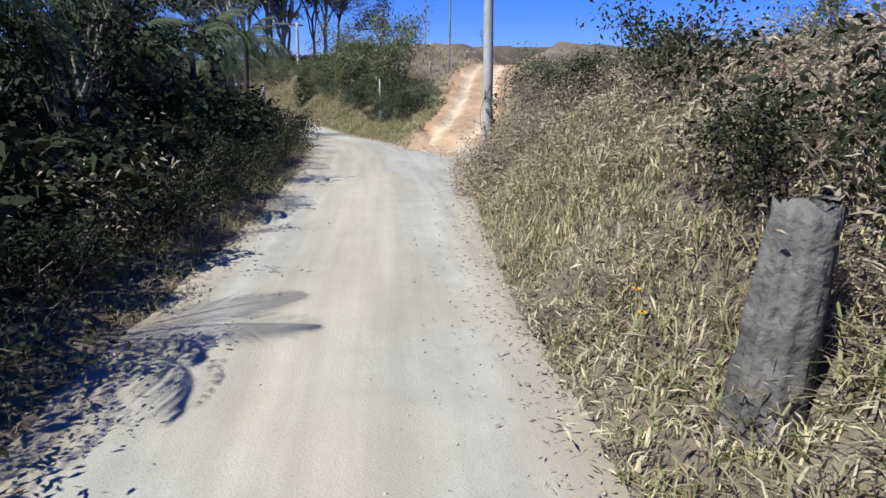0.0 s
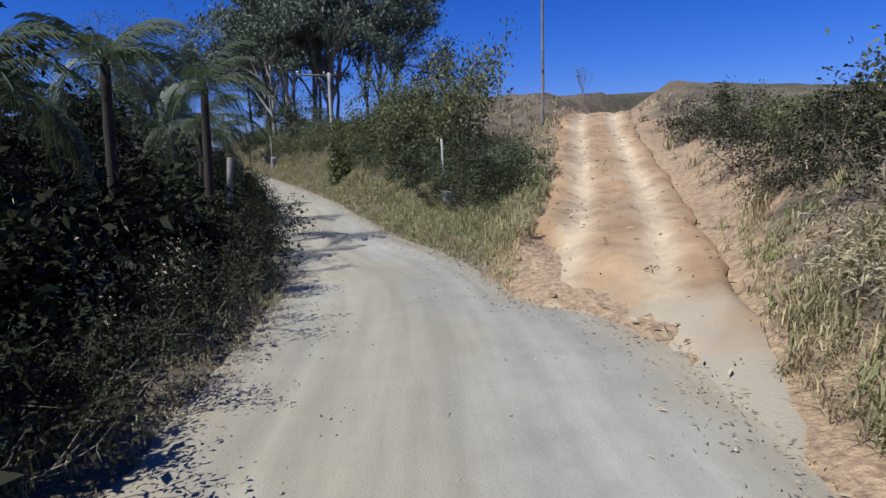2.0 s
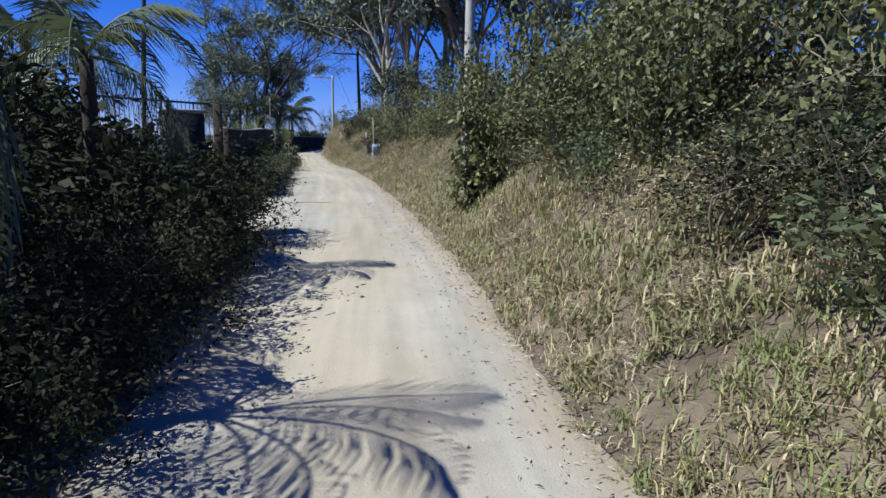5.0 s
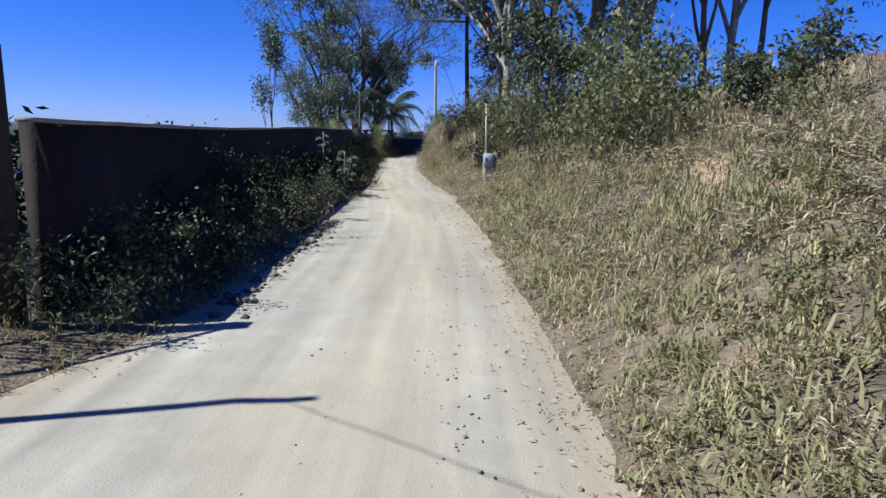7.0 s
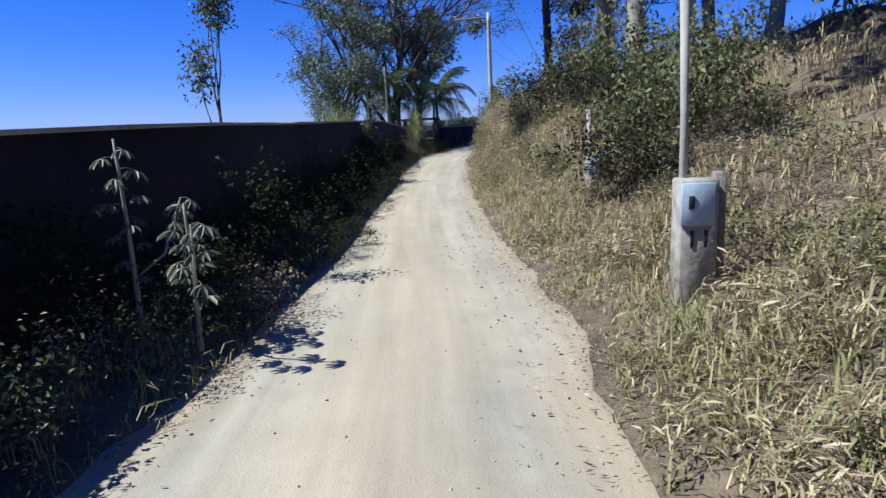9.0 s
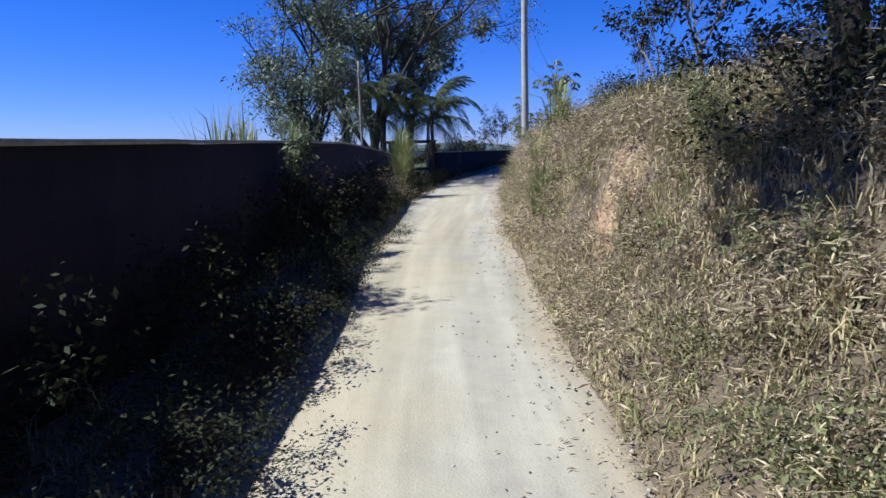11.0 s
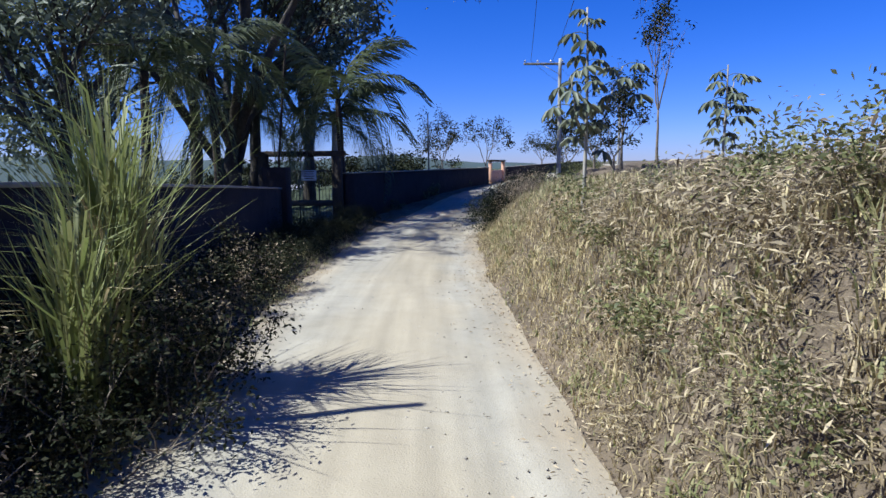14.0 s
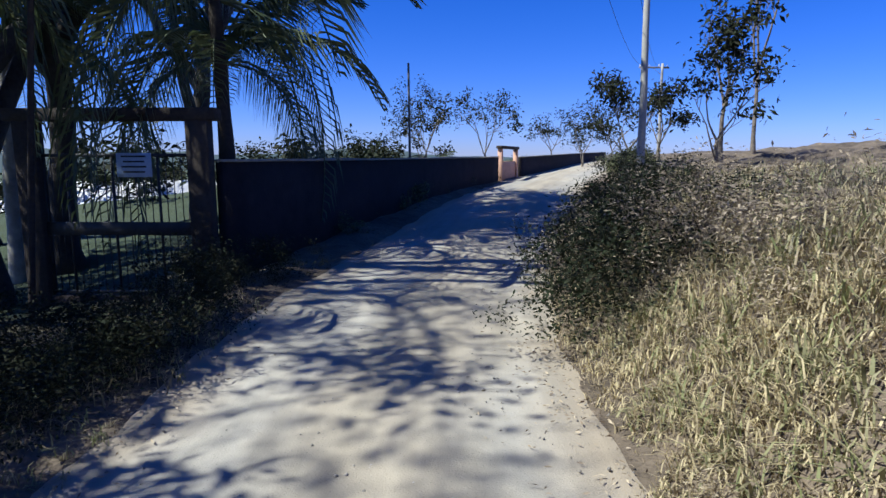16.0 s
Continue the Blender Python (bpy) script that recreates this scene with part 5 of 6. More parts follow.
def creeper(x, y, z0, z1, r, n, seed, label):
    """A leafy vine wrapped round a pole: a winding stem and hanging leaves."""
    rng = np.random.default_rng(seed)
    f = foot(x, y)
    ob = base("creeper", f, label, "climbing plant", "creepers on the poles")
    k = np.linspace(-0.1, z1, 30)
    put("stem", tube(Soup(), np.c_[0.17 * np.cos(k * 2.2), 0.17 * np.sin(k * 2.2), k], np.linspace(0.016, 0.005, 30), 5), BARK, ob)
    strand = rng.integers(0, 34, n)
    side, reach, low = rng.normal(-0.5, 0.9, 34), np.abs(rng.normal(0, r, 34)), rng.uniform(0, 0.6, 34)
    a = side[strand] + rng.normal(0, 0.12, n)
    z = z0 + (z1 - z0) * np.maximum(rng.uniform(0, 1, n) ** 1.3, low[strand] * rng.uniform(0.2, 1, n))
    rr = 0.14 + reach[strand] * (1.15 - 0.8 * z / z1) + np.abs(rng.normal(0, 0.05, n))
    put("foliage", leaves(Soup(), np.c_[rr * np.cos(a), rr * np.sin(a), z], 0.15, rng, 0.9, 0.55), BUSHLEAF, ob)


creeper(-7.2, 46.4, 0.1, 3.3, 0.42, 2600, 171, "leafy green creeper climbing the concrete pole")
creeper(*first(1.55, 16.9), 0.1, 2.2, 0.10, 90, 172, "thin dry creeper at the foot of the pole")


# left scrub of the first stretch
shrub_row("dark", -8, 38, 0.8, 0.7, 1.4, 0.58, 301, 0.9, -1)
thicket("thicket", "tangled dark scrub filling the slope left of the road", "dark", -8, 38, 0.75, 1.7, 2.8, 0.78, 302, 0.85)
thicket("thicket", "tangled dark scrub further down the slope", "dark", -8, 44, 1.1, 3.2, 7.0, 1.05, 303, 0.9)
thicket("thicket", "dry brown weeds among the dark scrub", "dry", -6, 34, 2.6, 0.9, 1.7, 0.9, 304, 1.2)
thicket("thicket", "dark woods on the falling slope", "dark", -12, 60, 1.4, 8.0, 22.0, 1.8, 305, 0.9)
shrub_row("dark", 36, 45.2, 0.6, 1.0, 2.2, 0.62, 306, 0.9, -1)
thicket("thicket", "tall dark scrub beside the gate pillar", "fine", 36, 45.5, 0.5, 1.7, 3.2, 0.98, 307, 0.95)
# along the wall; the dark scrub also blacks out its shade on the road
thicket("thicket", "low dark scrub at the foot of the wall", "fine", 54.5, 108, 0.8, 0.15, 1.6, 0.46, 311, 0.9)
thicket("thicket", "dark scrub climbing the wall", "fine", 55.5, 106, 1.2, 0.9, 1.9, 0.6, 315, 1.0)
thicket("thicket", "dry weeds at the foot of the dark wall", "dry", 53.5, 70, 1.0, 0.3, 1.3, 0.75, 312, 1.0)
thicket("thicket", "trees and scrub in the garden behind the wall", "dark", 130, 156, 1.2, 9.0, 26.0, 1.2, 314, 0.9)
# right bank
shrub_row("leafy", 8, 18, 2.4, 3.0, 4.6, 0.42, 321, 0.9, 1)
thicket("thicket", "brown weeds over the dry bank", "dry", -3, 20, 0.4, 0.9, 5.5, 0.85, 322, 1.0, 1)
thicket("thicket", "tangled straw and dead stalks on the dry bank", "brush", -4, 21, 0.13, 0.3, 4.5, 0.8, 341, 0.9, 1)
thicket("thicket", "tangled straw and dead stalks on the bank", "brush", 37, 78, 0.24, 0.5, 4.5, 0.75, 342, 0.8, 1)
thicket("thicket", "tangled straw and dead stalks on the steep bank", "brush", 78, 103, 0.11, 0.4, 3.8, 0.75, 343, 0.85, 1)
thicket("thicket", "tangled straw and dead stalks on the open slope", "brush", 100, 122, 0.09, 0.3, 5.5, 0.5, 344, 0.7, 1)
thicket("thicket", "dark brush on top of the dry bank", "mid", -2, 17, 1.3, 3.8, 5.8, 0.5, 345, 0.9, 1)
thicket("thicket", "dense dark shrubs over the mound by the side track", "mid", 28.5, 44, 0.36, 1.8, 5.6, 0.58, 346, 0.85, 1)
thicket("thicket", "dark trees and scrub in the valley behind the gate", "dark", 43, 62, 0.5, 6.5, 17.0, 1.6, 347, 0.9)
shrub_row("leafy", 42.0, 46.4, 0.8, 2.0, 3.0, 0.7, 323, 1.15, 1)
shrub_row("leafy", 39, 48.2, 0.9, 3.2, 5.4, 1.15, 324, 1.2, 1)
shrub_row("dark", 29, 41, 1.1, 1.7, 4.2, 0.66, 325, 0.8, 1)
thicket("thicket", "dark scrub in front of the gate pillar", "fine", 39.5, 44.8, 0.4, 0.9, 2.3, 0.92, 308, 1.0)
thicket("thicket", "dark scrub crowding the road edge", "fine", 33, 44.5, 0.32, 0.2, 1.2, 0.5, 351, 0.95)
thicket("thicket", "brown weeds hanging over the dug bank", "dry", 80, 99, 0.45, 0.2, 1.1, 0.55, 352, 0.9, 1)
thicket("thicket", "tangled straw at the foot of the dug bank", "brush", 81, 100, 0.11, 0.2, 1.7, 0.6, 353, 0.8, 1)
# dark leaves laid over the shaded road edge to deepen the wall's shadow
thicket("thicket", "low dark weeds added to blacken the wall's shade along the road edge", "fine", 71, 101, 0.42, -0.2, 0.5, 0.27, 356, 0.8)
# near-black leaves put over the pale verge in place of deeper shade
thicket("thicket", "low dark weeds added to deepen the shade before the gate", "fine", 106, 119.5, 0.2, 0.35, 1.5, 0.36, 357, 0.9)
thicket("thicket", "brown grassy weeds rising against the wall", "dry", 93, 107, 0.3, 0.3, 1.3, 0.75, 358, 1.1)
thicket("thicket", "grey-green weeds over the bank", "low", 95.5, 104, 0.3, 0.5, 3.2, 0.6, 359, 0.9, 1)
thicket("thicket", "dry grassy brush round the foot of the pole", "brush", 12.2, 16.2, 0.09, 0.05, 1.6, 0.75, 354, 1.0, 1)
thicket("thicket", "brown weeds round the foot of the pole", "dry", 12.5, 16.8, 0.22, 0.3, 1.8, 0.75, 355, 1.0, 1)
side_rng = np.random.default_rng(78)
for x, y, k in ((-12.0, 43.3, 0.75), (-12.3, 42.7, 0.8), (-12.0, 44.3, 0.7), (-12.9, 43.2, 0.85)):
    shrub("dark", x, y, k, side_rng, 1.0, "dark shrubs over the gate pillar")
for x, y, k in ((-29.2, 96.2, 0.55), (-29.0, 95.2, 0.5), (-29.5, 97.5, 0.5), (-29.3, 96.9, 0.5)):
    shrub("dark", x, y, k, side_rng, 1.0, "dark shrubs in front of the cane grass")
for x, y, k in ((2.75, 2.7, 0.6), (3.0, 3.7, 0.7), (2.6, 4.4, 0.5), (2.5, 1.9, 0.45)):
    shrub("dark", *first(x, y), k, side_rng, 0.95, "dark shrubs behind the trunk post")
for k in range(15):
    q = 19.0 + 1.2 * k
    tx_ = float(np.interp(q, [17.5, 22, 27, 32, 37, 42], [-0.4, 0.6, 1.6, 2.3, 2.9, 3.6])) + side_rng.uniform(2.5, 4.6)
    shrub("dark" if k % 3 else "leafy", *first(tx_, q), side_rng.uniform(0.45, 0.75), side_rng, 0.9, "shrubs on the bank above the side track")
bush_rng = np.random.default_rng(77)
for x, y, k, tl in ((-6.1, 45.6, 0.7, 1.35), (-5.7, 46.4, 0.8, 1.4), (-5.2, 44.9, 0.85, 1.3), (-6.5, 47.0, 0.55, 1.7), (-4.6, 46.0, 1.0, 1.3), (-7.05, 46.75, 0.3, 2.6)):
    shrub("leafy", x, y, k, bush_rng, tl, "leafy shrubs round the pole")
shrub_row("leafy", 59.5, 64.0, 1.0, 1.9, 3.4, 0.8, 326, 1.05, 1)
shrub_row("dark", 71, 80, 2.2, 1.7, 3.4, 0.8, 327, 1.0, 1)
shrub_row("leafy", 71, 80, 1.3, 1.8, 3.8, 0.75, 328, 1.05, 1)
thicket("thicket", "brown weeds over the dry bank", "dry", 50, 100, 0.6, 0.9, 3.2, 0.6, 329, 0.8, 1)
thicket("thicket", "brown weeds on the steep dry bank", "dry", 78, 103, 1.0, 0.7, 3.6, 0.55, 336, 0.9, 1)
thicket("thicket", "brown weeds up the dry slope", "dry", 50, 100, 0.8, 3.2, 8.5, 0.55, 330, 0.8, 1)
thicket("thicket", "low green weeds on the bank", "low", 50, 97, 1.0, 0.7, 4.5, 0.75, 331, 0.8, 1)
shrub_row("dark", 9.5, 14.2, 1.5, 2.2, 3.3, 0.6, 337, 1.0, 1)
shrub_row("dark", 21, 25, 0.8, 3.2, 5.5, 0.5, 335, 1.0, 1)
thicket("thicket", "low green weeds on the steep bank", "low", 77, 101, 0.5, 0.5, 3.6, 0.55, 338, 1.0, 1)
shrub_row("dark", 84, 94, 1.5, 2.8, 4.6, 0.55, 339, 0.9, 1)
thicket("thicket", "green weeds at the foot of the wall", "mid", 53.2, 66, 0.45, 0.3, 1.5, 0.42, 340, 1.1)
thicket("thicket", "dark weeds crowding the road edge under the trees", "fine", 115.5, 121, 0.3, 0.05, 1.3, 0.5, 348, 0.9, 1)
thicket("thicket", "brown weeds at the road edge by the bend", "dry", 114, 121, 0.3, 0.1, 2.0, 0.75, 349, 0.9, 1)
# roadside weeds, their dark leaves also deepening the shade left of the gate
thicket("thicket", "dark weeds at the end of the wall", "fine", 107, 116.5, 0.3, 0.9, 2.6, 0.36, 350, 0.9)
shrub_row("dark", 117, 127, 1.0, 0.9, 2.2, 0.42, 332, 0.9, 1)
shrub_row("low", 130, 150, 1.8, 0.8, 2.5, 0.9, 333, 0.9, 1)
shrub_row("low", 124, 150, 1.8, 0.8, 1.6, 0.7, 334, 0.9, -1)


def lobed_leaf(rng, n=8, size=0.34):
    """An umbrella leaf of drooping lobes on a stalk."""
    so = Soup()
    tube(so, [(0, 0, 0), (0.12, 0, 0.04), (0.24, 0, 0.02)], 0.007, 4, False)
    a = np.linspace(-2.6, 2.6, n)
    for q in a:
        c, s_ = math.cos(q), math.sin(q)
        L = size * (1 - 0.12 * abs(q))
        o = np.array([0.24, 0, 0.02])
        f, sd = np.array([c, s_, 0]), np.array([-s_, c, 0])
        w = L * 0.17
        v = [o, o + f * L * 0.45 + sd * w - (0, 0, L * 0.16), o + f * L * 0.75 + sd * w * 0.8 - (0, 0, L * 0.5), o + f * L * 0.82 - (0, 0, L * 0.78), o + f * L * 0.75 - sd * w * 0.8 - (0, 0, L * 0.5), o + f * L * 0.45 - sd * w - (0, 0, L * 0.16)]
        so.add(v, np.array([[0, 1, 2, 3], [0, 3, 4, 5]]))
    return so.mesh("leaf")


LOBED = [lobed_leaf(np.random.default_rng(9), 8, 0.27), lobed_leaf(np.random.default_rng(10), 7, 0.30)]
for me in LOBED:
    me.materials.append(UMBRELLALEAF)


def umbrella_sapling(x, y, h, seed, label, forks=2, leaf=1.0):
    rng = np.random.default_rng(seed)
    ob = base("umbrella_sapling", foot(x, y), label, "sapling", "umbrella-leaf saplings")
    k = np.linspace(-0.2, h, 9)
    put("stem", tube(Soup(), np.c_[0.03 * np.sin(k), 0.03 * np.cos(k * 0.8) - 0.03, k], np.linspace(0.035, 0.012, 9), 7), PALEBARK, ob)
    spots = [(0, 0, 0)]
    for j in range(forks):
        a, z0 = rng.uniform(0, 6.28), h * rng.uniform(0.3, 0.55)
        e = np.array([math.cos(a) * 0.55, math.sin(a) * 0.55, z0 + 0.8])
        put("branch", tube(Soup(), [(0, 0, z0), (e[0] * 0.6, e[1] * 0.6, z0 + 0.25), tuple(e)], [0.018, 0.014, 0.009], 6), PALEBARK, ob)
        for i in range(6):
            m = Matrix.Translation(Vector(e) - Vector((0, 0, 0.10 * i))) @ Matrix.Rotation(i * 2.4, 4, "Z") @ Matrix.Rotation(rng.uniform(-0.5, 0.3), 4, "Y") @ Matrix.Scale(leaf * rng.uniform(0.7, 1.0), 4)
            put("leaf", LOBED[i % 2], None, ob, at_pose=m)
    n = int(h * 7)
    for i in range(n):
        z = h * (0.34 + 0.66 * i / n)
        m = Matrix.Translation((0.03 * math.sin(z), 0.03 * math.cos(z * 0.8) - 0.03, z)) @ Matrix.Rotation(i * 2.4, 4, "Z") @ Matrix.Rotation(rng.uniform(-0.6, 0.3), 4, "Y") @ Matrix.Scale(leaf * rng.uniform(0.65, 1.05), 4)
        put("leaf", LOBED[i % 2], None, ob, at_pose=m)


umbrella_sapling(-25.77, 101.5, 3.0, 401, "young umbrella-leaf sapling with big drooping leaves on dry grass")
umbrella_sapling(-23.1, 95.6, 2.9, 402, "umbrella-leaf sapling beside the concrete pole", 3)
umbrella_sapling(-23.4, 104.0, 2.2, 403, "small umbrella-leaf sapling on the grassy bank", 1)
umbrella_sapling(-18.1, 64.9, 1.45, 405, "young sapling with pale drooping leaves at the foot of the wall", 1, 0.62)
umbrella_sapling(-18.85, 64.9, 2.05, 406, "young sapling with pale drooping leaves against the wall", 1, 0.6)
umbrella_sapling(-4.2, 45.0, 3.0, 404, "umbrella-leaf sapling among bushes beside the road")


def cane_clump(x, y, h, n, seed, label, wide=0.016, mat=CANE, lean=0.04):
    """A stool of tall cane grass: upright and arching long blades, dead ones hanging."""
    rng = np.random.default_rng(seed)
    f = foot(x, y)
    ob = base("cane_clump", f, label, "cane grass", "cane clumps")
    a, r = rng.uniform(0, 6.28, n), 0.24 * np.sqrt(rng.uniform(0, 1, n))
    p = np.c_[r * np.cos(a), r * np.sin(a), -0.05 + 0 * a]
    so = blades(Soup(), p, h * rng.uniform(0.55, 1.05, n), wide * rng.uniform(0.7, 1.3, n), np.abs(rng.normal(lean, 0.1 + lean, n)), a + rng.normal(0, 0.6, n), rng)
    k = n // 2
    a2 = rng.uniform(0, 6.28, k)
    z = h * rng.uniform(0.25, 0.7, k)
    p2 = np.c_[0.15 * np.cos(a2), 0.15 * np.sin(a2), z]
    blades(so, p2, h * rng.uniform(0.2, 0.36, k), wide * 1.3 * rng.uniform(0.7, 1.3, k), rng.uniform(0.5, 1.1, k), a2, rng)
    put("blade_tuft", so, mat, ob, kind="stuff")
    m = n // 5
    a3 = rng.uniform(0, 6.28, m)
    p3 = np.c_[0.28 * np.cos(a3), 0.28 * np.sin(a3), h * rng.uniform(0.1, 0.5, m)]
    put("dead_tuft", blades(Soup(), p3, h * rng.uniform(0.12, 0.24, m), wide * rng.uniform(0.7, 1.3, m), rng.uniform(0.7, 1.3, m), a3, rng), DRYGRASS, ob, "pale dead hanging blades", kind="stuff")


cane_clump(-29.95, 96.8, 3.3, 260, 501, "tall green cane grass clump against the wall", 0.014, lean=0.13)
cane_clump(-29.6, 96.0, 2.3, 140, 502, "tall green cane grass clump against the wall", 0.013, lean=0.15)
cane_clump(-21.6, 87.4, 1.5, 70, 504, "green cane grass clump with arching blades on the dry bank", 0.017, lean=0.4)
cane_clump(-21.36, 84.3, 1.15, 70, 505, "yellow-green cane grass clump on the dry bank", 0.014, lean=0.4)
cane_clump(-21.5, 85.0, 0.75, 45, 506, "yellow-green cane grass clump on the dry bank", 0.013, lean=0.6)
cane_clump(-21.95, 86.7, 1.25, 45, 507, "pale yellow-green cane grass standing up the bank", 0.013, lean=0.3)
for i, (x, y) in enumerate(((-31.3, 90.5), (-31.9, 92.0), (-32.0, 89.2), (-33.5, 94.5), (-27.4, 82.5), (-28.2, 84.2))):
    cane_clump(x, y, 3.5 if i < 3 else 3.2, 60, 510 + i, "tall cane grass showing above the wall")


# ---- grass ----
def grass(name, s0, s1, u0, u1, per_m2, h, w, lean, seed, mat, label, side=1, patch=None, mess=0.45):
    """Tufted grass on the ground between two offsets from a road edge; a share of the blades lies tangled over the rest."""
    rng = np.random.default_rng(seed)
    area = (s1 - s0) * (u1 - u0)
    per = 9
    n = int(area * per_m2 / per)
    s = rng.uniform(s0, s1, n)
    u = rng.uniform(u0, u1, n)
    if side > 0:
        d = right_edge(s) + u
    else:
        d = left_edge(s) - u
    x0, y0 = np.interp(s, CS, CURVE[:, 0]), np.interp(s, CS, CURVE[:, 1])
    tx, ty = np.interp(s, CS, CT[:, 0]), np.interp(s, CS, CT[:, 1])
    x, y = x0 + ty * d, y0 - tx * d
    keep = np.ones(n, bool)
    if side > 0:
        near = (s > 8) & (s < 90)
        dist = np.full(n, 99.0)
        if near.any():
            dist[near] = track_gap(x[near], y[near]) + 0.25 * fbm(x[near], y[near], 1.3)
        keep &= dist > 1.6
        keep &= ~((s > 15.5) & (s < 21.5) & (u < 0.5))
        keep &= cut_bank(x, y, s, u) < rng.uniform(0.25, 1.3, n)
    if side > 0:
        keep &= u > rng.uniform(0, 1, n) ** 1.3 * np.interp(s, [40, 46, 72, 80], [0.2, 0.6, 0.6, 0.15])
    if patch is not None:
        keep &= fbm(x, y, patch, 3, seed * 0.37) > rng.uniform(-0.9, 0.35, n)
    x, y, u = x[keep], y[keep], u[keep]
    m = len(x)
    size = rng.uniform(0.55, 1.25, m) * (0.5 + 0.5 * smooth(0.0, 1.0, u)) * (1 + 0.35 * fbm(x, y, 4.0, 2, 0.8))
    X = np.repeat(x, per) + rng.normal(0, 0.05, m * per)
    Y = np.repeat(y, per) + rng.normal(0, 0.05, m * per)
    Z = ground_z(X, Y) - 0.02
    hh = np.repeat(size, per) * h * rng.uniform(0.5, 1.15, m * per)
    bend = np.abs(rng.normal(lean, 0.4, m * per))
    loose = rng.uniform(size=m * per) < mess
    Z = Z + np.where(loose, rng.uniform(0.1, 0.8, m * per) * hh, 0)
    hh = np.where(loose, hh * 0.55, hh)
    bend = np.where(loose, rng.uniform(0.5, 1.7, m * per), bend)
    so = blades(Soup(), np.c_[X, Y, Z], hh, w * rng.uniform(0.6, 1.4, m * per), bend, rng.uniform(0, 6.28, m * per), rng)
    return put(name, so, mat, label=label, category="grass", kind="stuff")


grass("dry_grass", -4, 128, -0.05, 2.6, 320, 0.33, 0.0065, 0.8, 601, DRYGRASS, "straw-coloured dry grass on the right bank")
grass("dry_grass", -4, 102, 2.6, 8.0, 85, 0.42, 0.0085, 0.7, 602, DRYGRASS, "straw-coloured dry grass up the slope")
grass("dry_grass", -4, 128, 8.0, 18.0, 20, 0.45, 0.018, 0.6, 603, DRYGRASS, "straw-coloured dry grass on the hill")
grass("green_grass", -4, 128, 0.05, 3.4, 100, 0.40, 0.009, 0.9, 604, GREENGRASS, "green and yellow grass tufts at the foot of the bank", 1, 9.0)
grass("dry_grass", -4, 14, 0.1, 3.4, 200, 0.36, 0.0075, 0.8, 618, BRUSH, "tangled straw grass near the trunk post", mess=0.65)
grass("green_grass", -4, 8, 0.05, 1.6, 160, 0.34, 0.009, 0.9, 619, GREENGRASS, "green tufts at the foot of the dry bank", mess=0.6)
grass("green_grass", 21.5, 37, 0.1, 4.2, 260, 0.32, 0.007, 0.8, 607, CANE, "green grass on the island between road and side track", 1)
grass("green_grass", -6, 118, 0.0, 1.5, 130, 0.38, 0.006, 0.7, 605, GREENGRASS, "green grass tufts on the left verge", -1)
grass("dry_grass", 76, 104, 0.05, 3.6, 190, 0.36, 0.0055, 0.8, 611, DRYGRASS, "straw-coloured grass on the steep bank", mess=0.6)
grass("dry_grass", 7, 21, 0.1, 4.2, 160, 0.36, 0.006, 0.8, 613, DRYGRASS, "dry straw grass round the pole by the fork", mess=0.6)
grass("dry_grass", 99, 128, 0.3, 6.0, 150, 0.30, 0.0065, 0.9, 612, DRYGRASS, "pale straw grass on the open slope", mess=0.6)
grass("green_grass", 102, 128, 3.0, 9.0, 130, 0.26, 0.0055, 0.9, 620, GREENGRASS, "soft yellow-green grass over the open slope", 1, 11.0, mess=0.5)
grass("dry_grass", 95, 102, 0.2, 3.4, 180, 0.34, 0.006, 0.8, 621, BRUSH, "grey straw grass over the bank", mess=0.6)
grass("straw_litter", 80, 100, 0.15, 2.4, 420, 0.26, 0.0055, 0.9, 622, DRYGRASS, "flattened straw covering the steep bank", mess=0.95)
grass("straw_litter", 100, 117, 0.15, 4.2, 480, 0.26, 0.0055, 0.9, 623, DRYGRASS, "flattened straw covering the open slope", mess=0.95)
grass("green_grass", 101, 117, 0.2, 3.6, 140, 0.28, 0.006, 0.9, 624, GREENGRASS, "short yellow-green grass among the straw", 1, 3.5, mess=0.5)
grass("dry_grass", 100, 116, 0.2, 3.4, 260, 0.26, 0.0065, 0.9, 615, DRYGRASS, "dense pale straw grass on the bank", mess=0.6)
grass("green_grass", 77, 101, 0.2, 3.0, 100, 0.42, 0.008, 0.9, 614, GREENGRASS, "green grass tufts on the steep bank", 1, 7.0)
grass("green_grass", 37, 63, 0.1, 4.2, 220, 0.38, 0.012, 0.9, 609, GREENGRASS, "broad-bladed pale green grass on the bank", 1, mess=0.6)
grass("green_grass", 60, 84, 0.05, 1.8, 130, 0.34, 0.008, 0.9, 616, GREENGRASS, "soft yellow-green grass at the foot of the bank", 1, mess=0.5)
grass("green_grass", 108, 118, 0.4, 3.0, 90, 0.45, 0.009, 0.9, 610, GREENGRASS, "broad-bladed pale grass on the bank by the bend", 1)
grass("dry_grass", -6, 118, -0.1, 1.2, 100, 0.28, 0.005, 0.7, 606, DRYGRASS, "dry straw tufts on the left verge", -1)
grass("tall_grass", -6, 47, 1.5, 3.2, 22, 0.95, 0.006, 0.7, 608, DRYWEED, "tall arching straw stalks in the dark scrub", -1)
grass("tall_grass", -2, 36, 2.4, 4.5, 14, 1.5, 0.007, 0.6, 617, BRUSH, "tall brown stalks standing out of the dark scrub", -1)


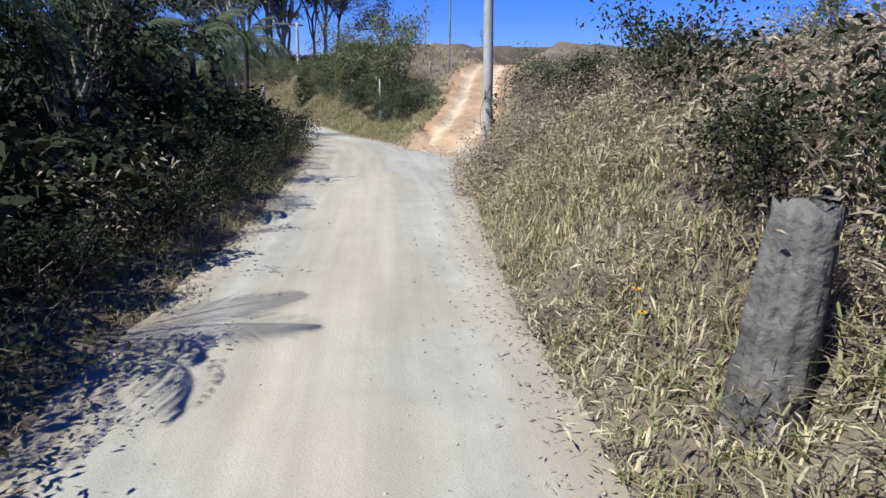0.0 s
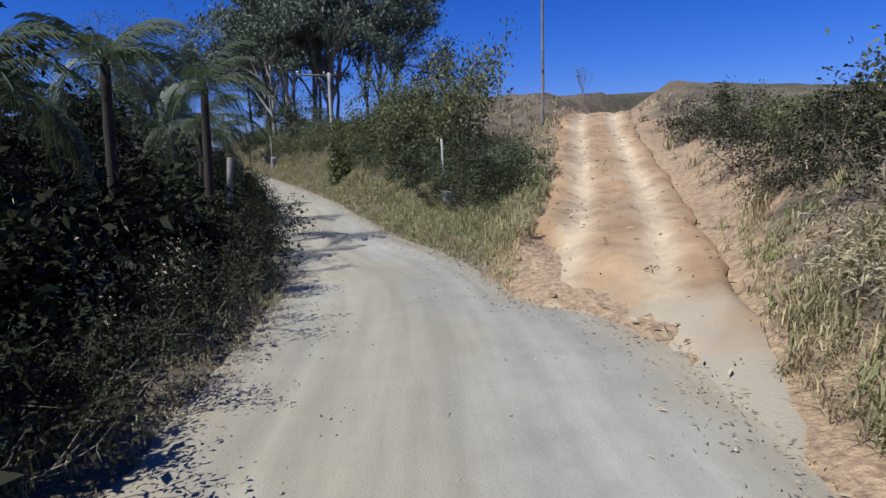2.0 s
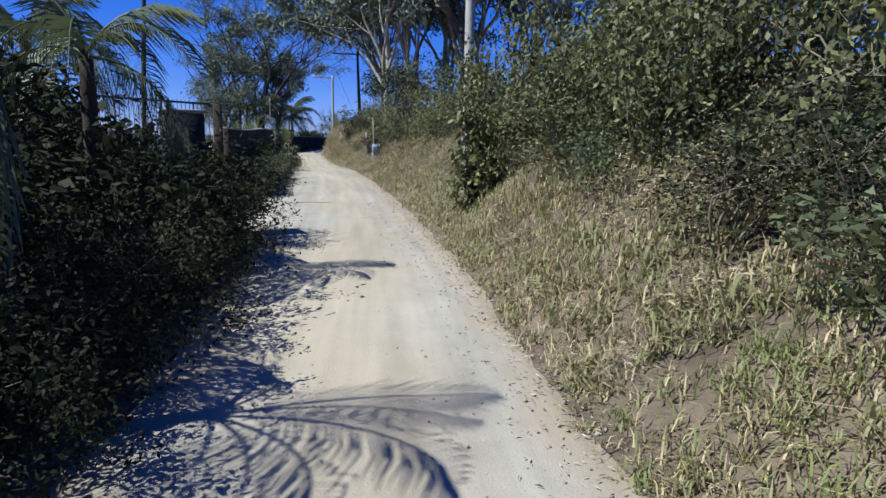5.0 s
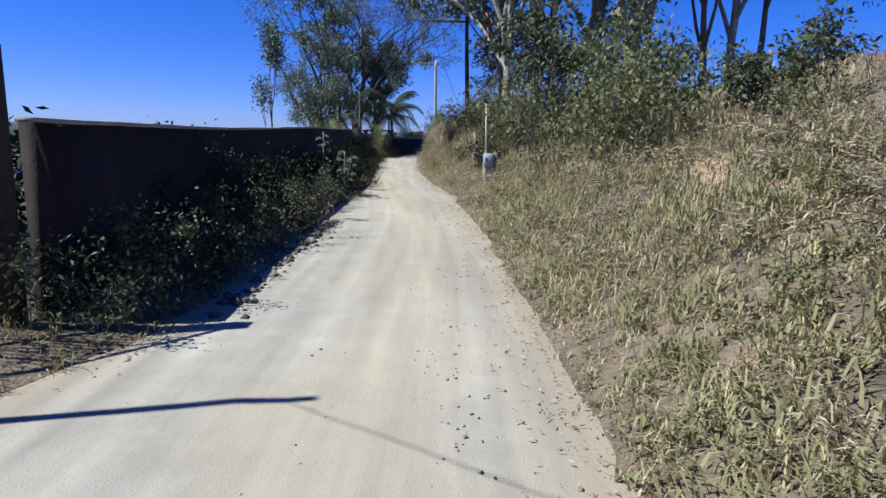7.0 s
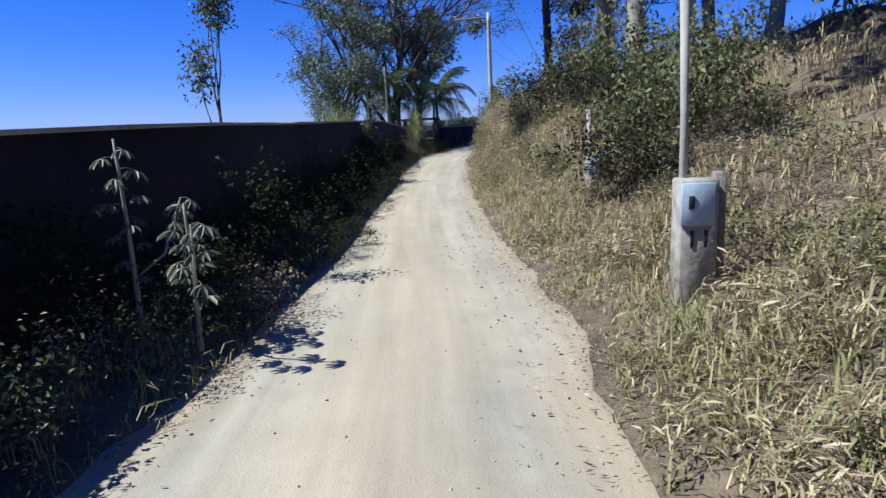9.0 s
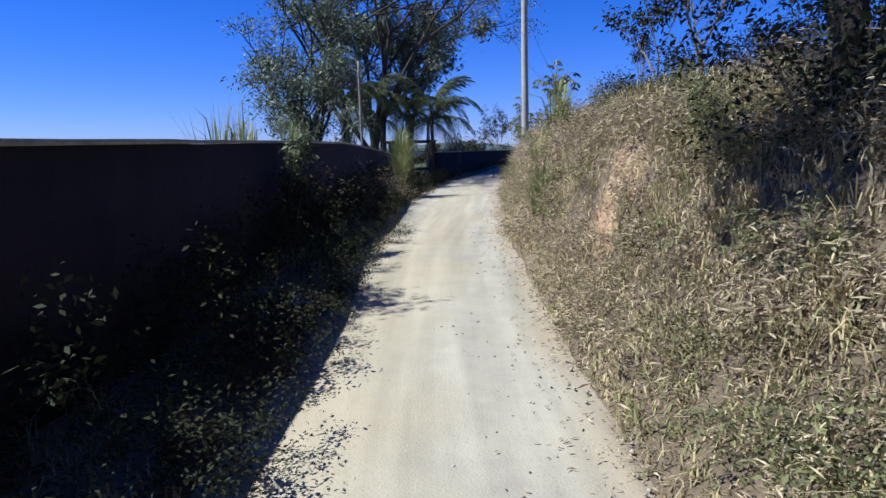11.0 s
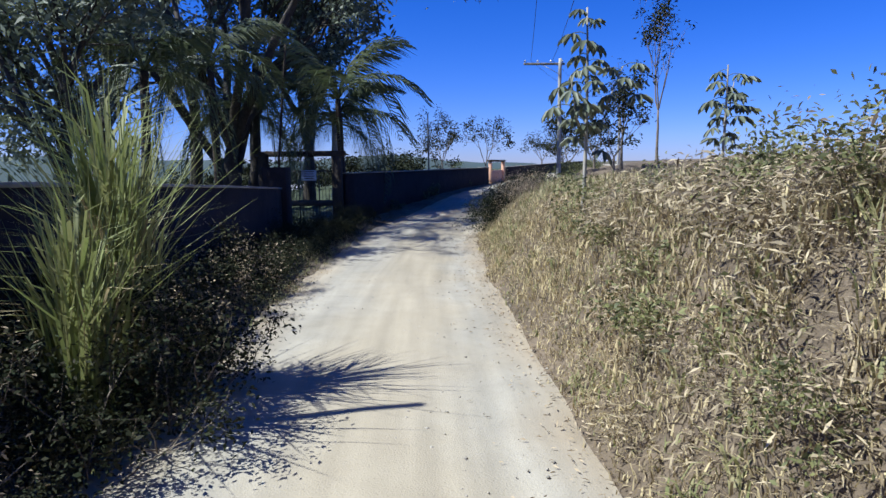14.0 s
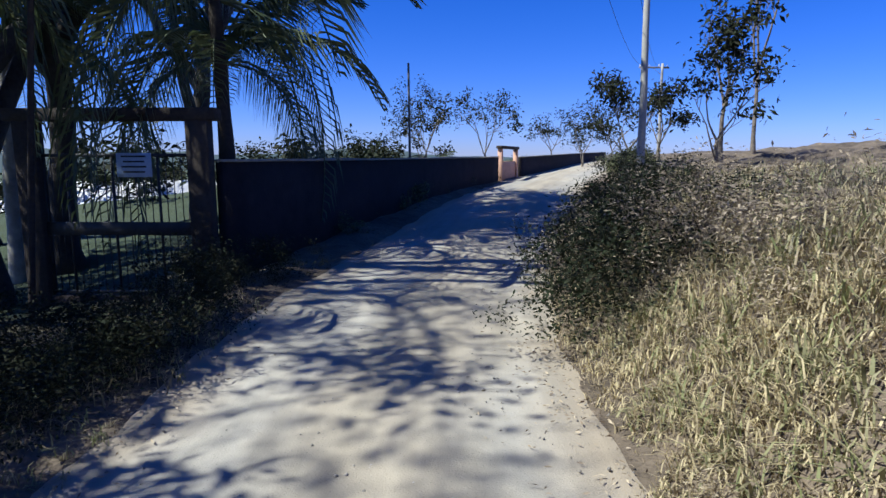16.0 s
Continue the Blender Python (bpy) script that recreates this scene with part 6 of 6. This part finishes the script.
def flowers(name, spots, label):
    """A yellow daisy: stalk, petals and a dark eye."""
    for i, (s, u, h) in enumerate(spots):
        f = at(s, float(right_edge(s)) + u)
        ob = base("yellow_flower", f, label, "flower", "yellow flowers on the bank")
        put("stalk", tube(Soup(), [(0, 0, 0), (0.01, 0.01, h * 0.6), (0.0, 0.03, h)], 0.004, 5), GREENGRASS, ob)
        so = Soup()
        for q in np.linspace(0, 2 * np.pi, 9, endpoint=False):
            c, s_ = math.cos(q), math.sin(q)
            so.add([(0, 0.03, h), (0.022 * c - 0.009 * s_, 0.03 + 0.022 * s_ + 0.009 * c, h + 0.006), (0.045 * c, 0.03 + 0.045 * s_, h + 0.002), (0.022 * c + 0.009 * s_, 0.03 + 0.022 * s_ - 0.009 * c, h + 0.006)], np.array([[0, 1, 2, 3]]))
        put("petals", so, FLOWER, ob)
        put("eye", tube(Soup(), [(0, 0.03, h), (0, 0.03, h + 0.012)], [0.012, 0.008], 8), DARKWOOD, ob)


flowers("f", [(4.2, 0.5, 0.5), (4.6, 0.62, 0.45), (41.0, 1.0, 0.6), (41.3, 1.5, 0.65), (41.6, 1.7, 0.6), (41.2, 1.25, 0.55), (42.0, 0.9, 0.5), (42.6, 1.0, 0.5), (85.5, 1.8, 0.5), (86.3, 1.2, 0.5), (95.4, 1.9, 0.9), (95.6, 2.0, 0.95), (28.5, 1.4, 0.4)], "small yellow daisy in the dry grass")


# ---- loose stones and litter on the road ----
def pebbles(name, n, seed, d0, d1, r0, r1, label, s0=-4, s1=125, mat=STONE, spread=None):
    rng = np.random.default_rng(seed)
    s = rng.uniform(s0, s1, n)
    d = rng.uniform(d0, d1, n) if spread is None else rng.normal(0.5 * (d0 + d1), spread, n)
    x0, y0 = np.interp(s, CS, CURVE[:, 0]), np.interp(s, CS, CURVE[:, 1])
    tx, ty = np.interp(s, CS, CT[:, 0]), np.interp(s, CS, CT[:, 1])
    x, y = x0 + ty * d, y0 - tx * d
    z = road_z(s) + 0.03
    ico = np.array([(1, 0, 0), (-1, 0, 0), (0, 1, 0), (0, -1, 0), (0, 0, 0.75), (0, 0, -0.75)])
    f = np.array([(0, 2, 4), (2, 1, 4), (1, 3, 4), (3, 0, 4), (2, 0, 5), (1, 2, 5), (3, 1, 5), (0, 3, 5)])
    r = np.exp(rng.uniform(math.log(r0), math.log(r1), n))
    v = ico[None] * r[:, None, None] * rng.uniform(0.6, 1.3, (n, 6, 1))
    a = rng.uniform(0, 6.28, n)
    c, s_ = np.cos(a)[:, None], np.sin(a)[:, None]
    v = np.stack([v[..., 0] * c - v[..., 1] * s_, v[..., 0] * s_ + v[..., 1] * c, v[..., 2]], 2) + np.stack([x, y, z], 1)[:, None]
    put(name, Soup().add(v.reshape(-1, 3), (np.arange(n)[:, None, None] * 6 + f[None]).reshape(-1, 3)), mat, label=label, category="gravel", kind="stuff", flat=True)


pebbles("gravel", 5200, 701, -0.6, 0.1, 0.008, 0.026, "loose grey pebbles along the crown of the road", spread=0.28)
pebbles("gravel", 4200, 702, -2.6, 1.8, 0.006, 0.020, "scattered grey pebbles on the road")
pebbles("gravel", 2600, 703, 1.0, 2.4, 0.008, 0.03, "clods and pebbles along the foot of the bank", spread=0.3)


pebbles("rubble", 130, 704, -2.62, -2.5, 0.04, 0.11, "row of broken dark stones along the road edge", 54, 62, STUMPWOOD, 0.14)


def track_clods(n, seed):
    """Clods and straw scraps on the side track."""
    rng = np.random.default_rng(seed)
    g = TRACK_TOP[8:110, 1:-1]
    p = g[rng.integers(0, g.shape[0], n), rng.integers(0, g.shape[1], n)] + np.c_[rng.uniform(-0.2, 0.2, (n, 2)), np.full(n, 0.03)]
    al = np.c_[rng.normal(size=(n, 2)), rng.uniform(-0.05, 0.3, n)]
    put("straw_scraps", leaves(Soup(), p, rng.uniform(0.05, 0.16, n), rng, 0, 0.3, al), LITTER, label="dry straw scraps scattered on the clay track", category="litter", kind="stuff")


def litter(name, n, seed, s0, s1, u0, u1, side, label):
    """Fallen straw and leaf scraps lying flat."""
    rng = np.random.default_rng(seed)
    s = rng.uniform(s0, s1, n)
    u = np.abs(rng.normal(u0, u1, n))
    d = (right_edge(s) - u + 0.25) if side > 0 else (left_edge(s) + u - 0.25)
    x0, y0 = np.interp(s, CS, CURVE[:, 0]), np.interp(s, CS, CURVE[:, 1])
    tx, ty = np.interp(s, CS, CT[:, 0]), np.interp(s, CS, CT[:, 1])
    p = np.c_[x0 + ty * d, y0 - tx * d, road_z(s) + 0.045]
    al = np.c_[rng.normal(size=(n, 2)), rng.uniform(-0.05, 0.2, n)]
    put(name, leaves(Soup(), p, rng.uniform(0.02, 0.075, n), rng, 0, 0.25, al), LITTER, label=label, category="litter", kind="stuff")


LITTER = material("dead_leaf", (0.35, 0.28, 0.19), 0.85, 0.3, 2.0, (0.18, 0.13, 0.085), island=1.2, bump=0)
litter("fallen_leaves", 13000, 711, -4, 125, 0.0, 0.4, 1, "fallen dry leaves and straw along the road edge")
litter("fallen_leaves", 5000, 712, -4, 118, 0.0, 0.3, -1, "fallen dry leaves and straw along the verge")

track_clods(900, 713)
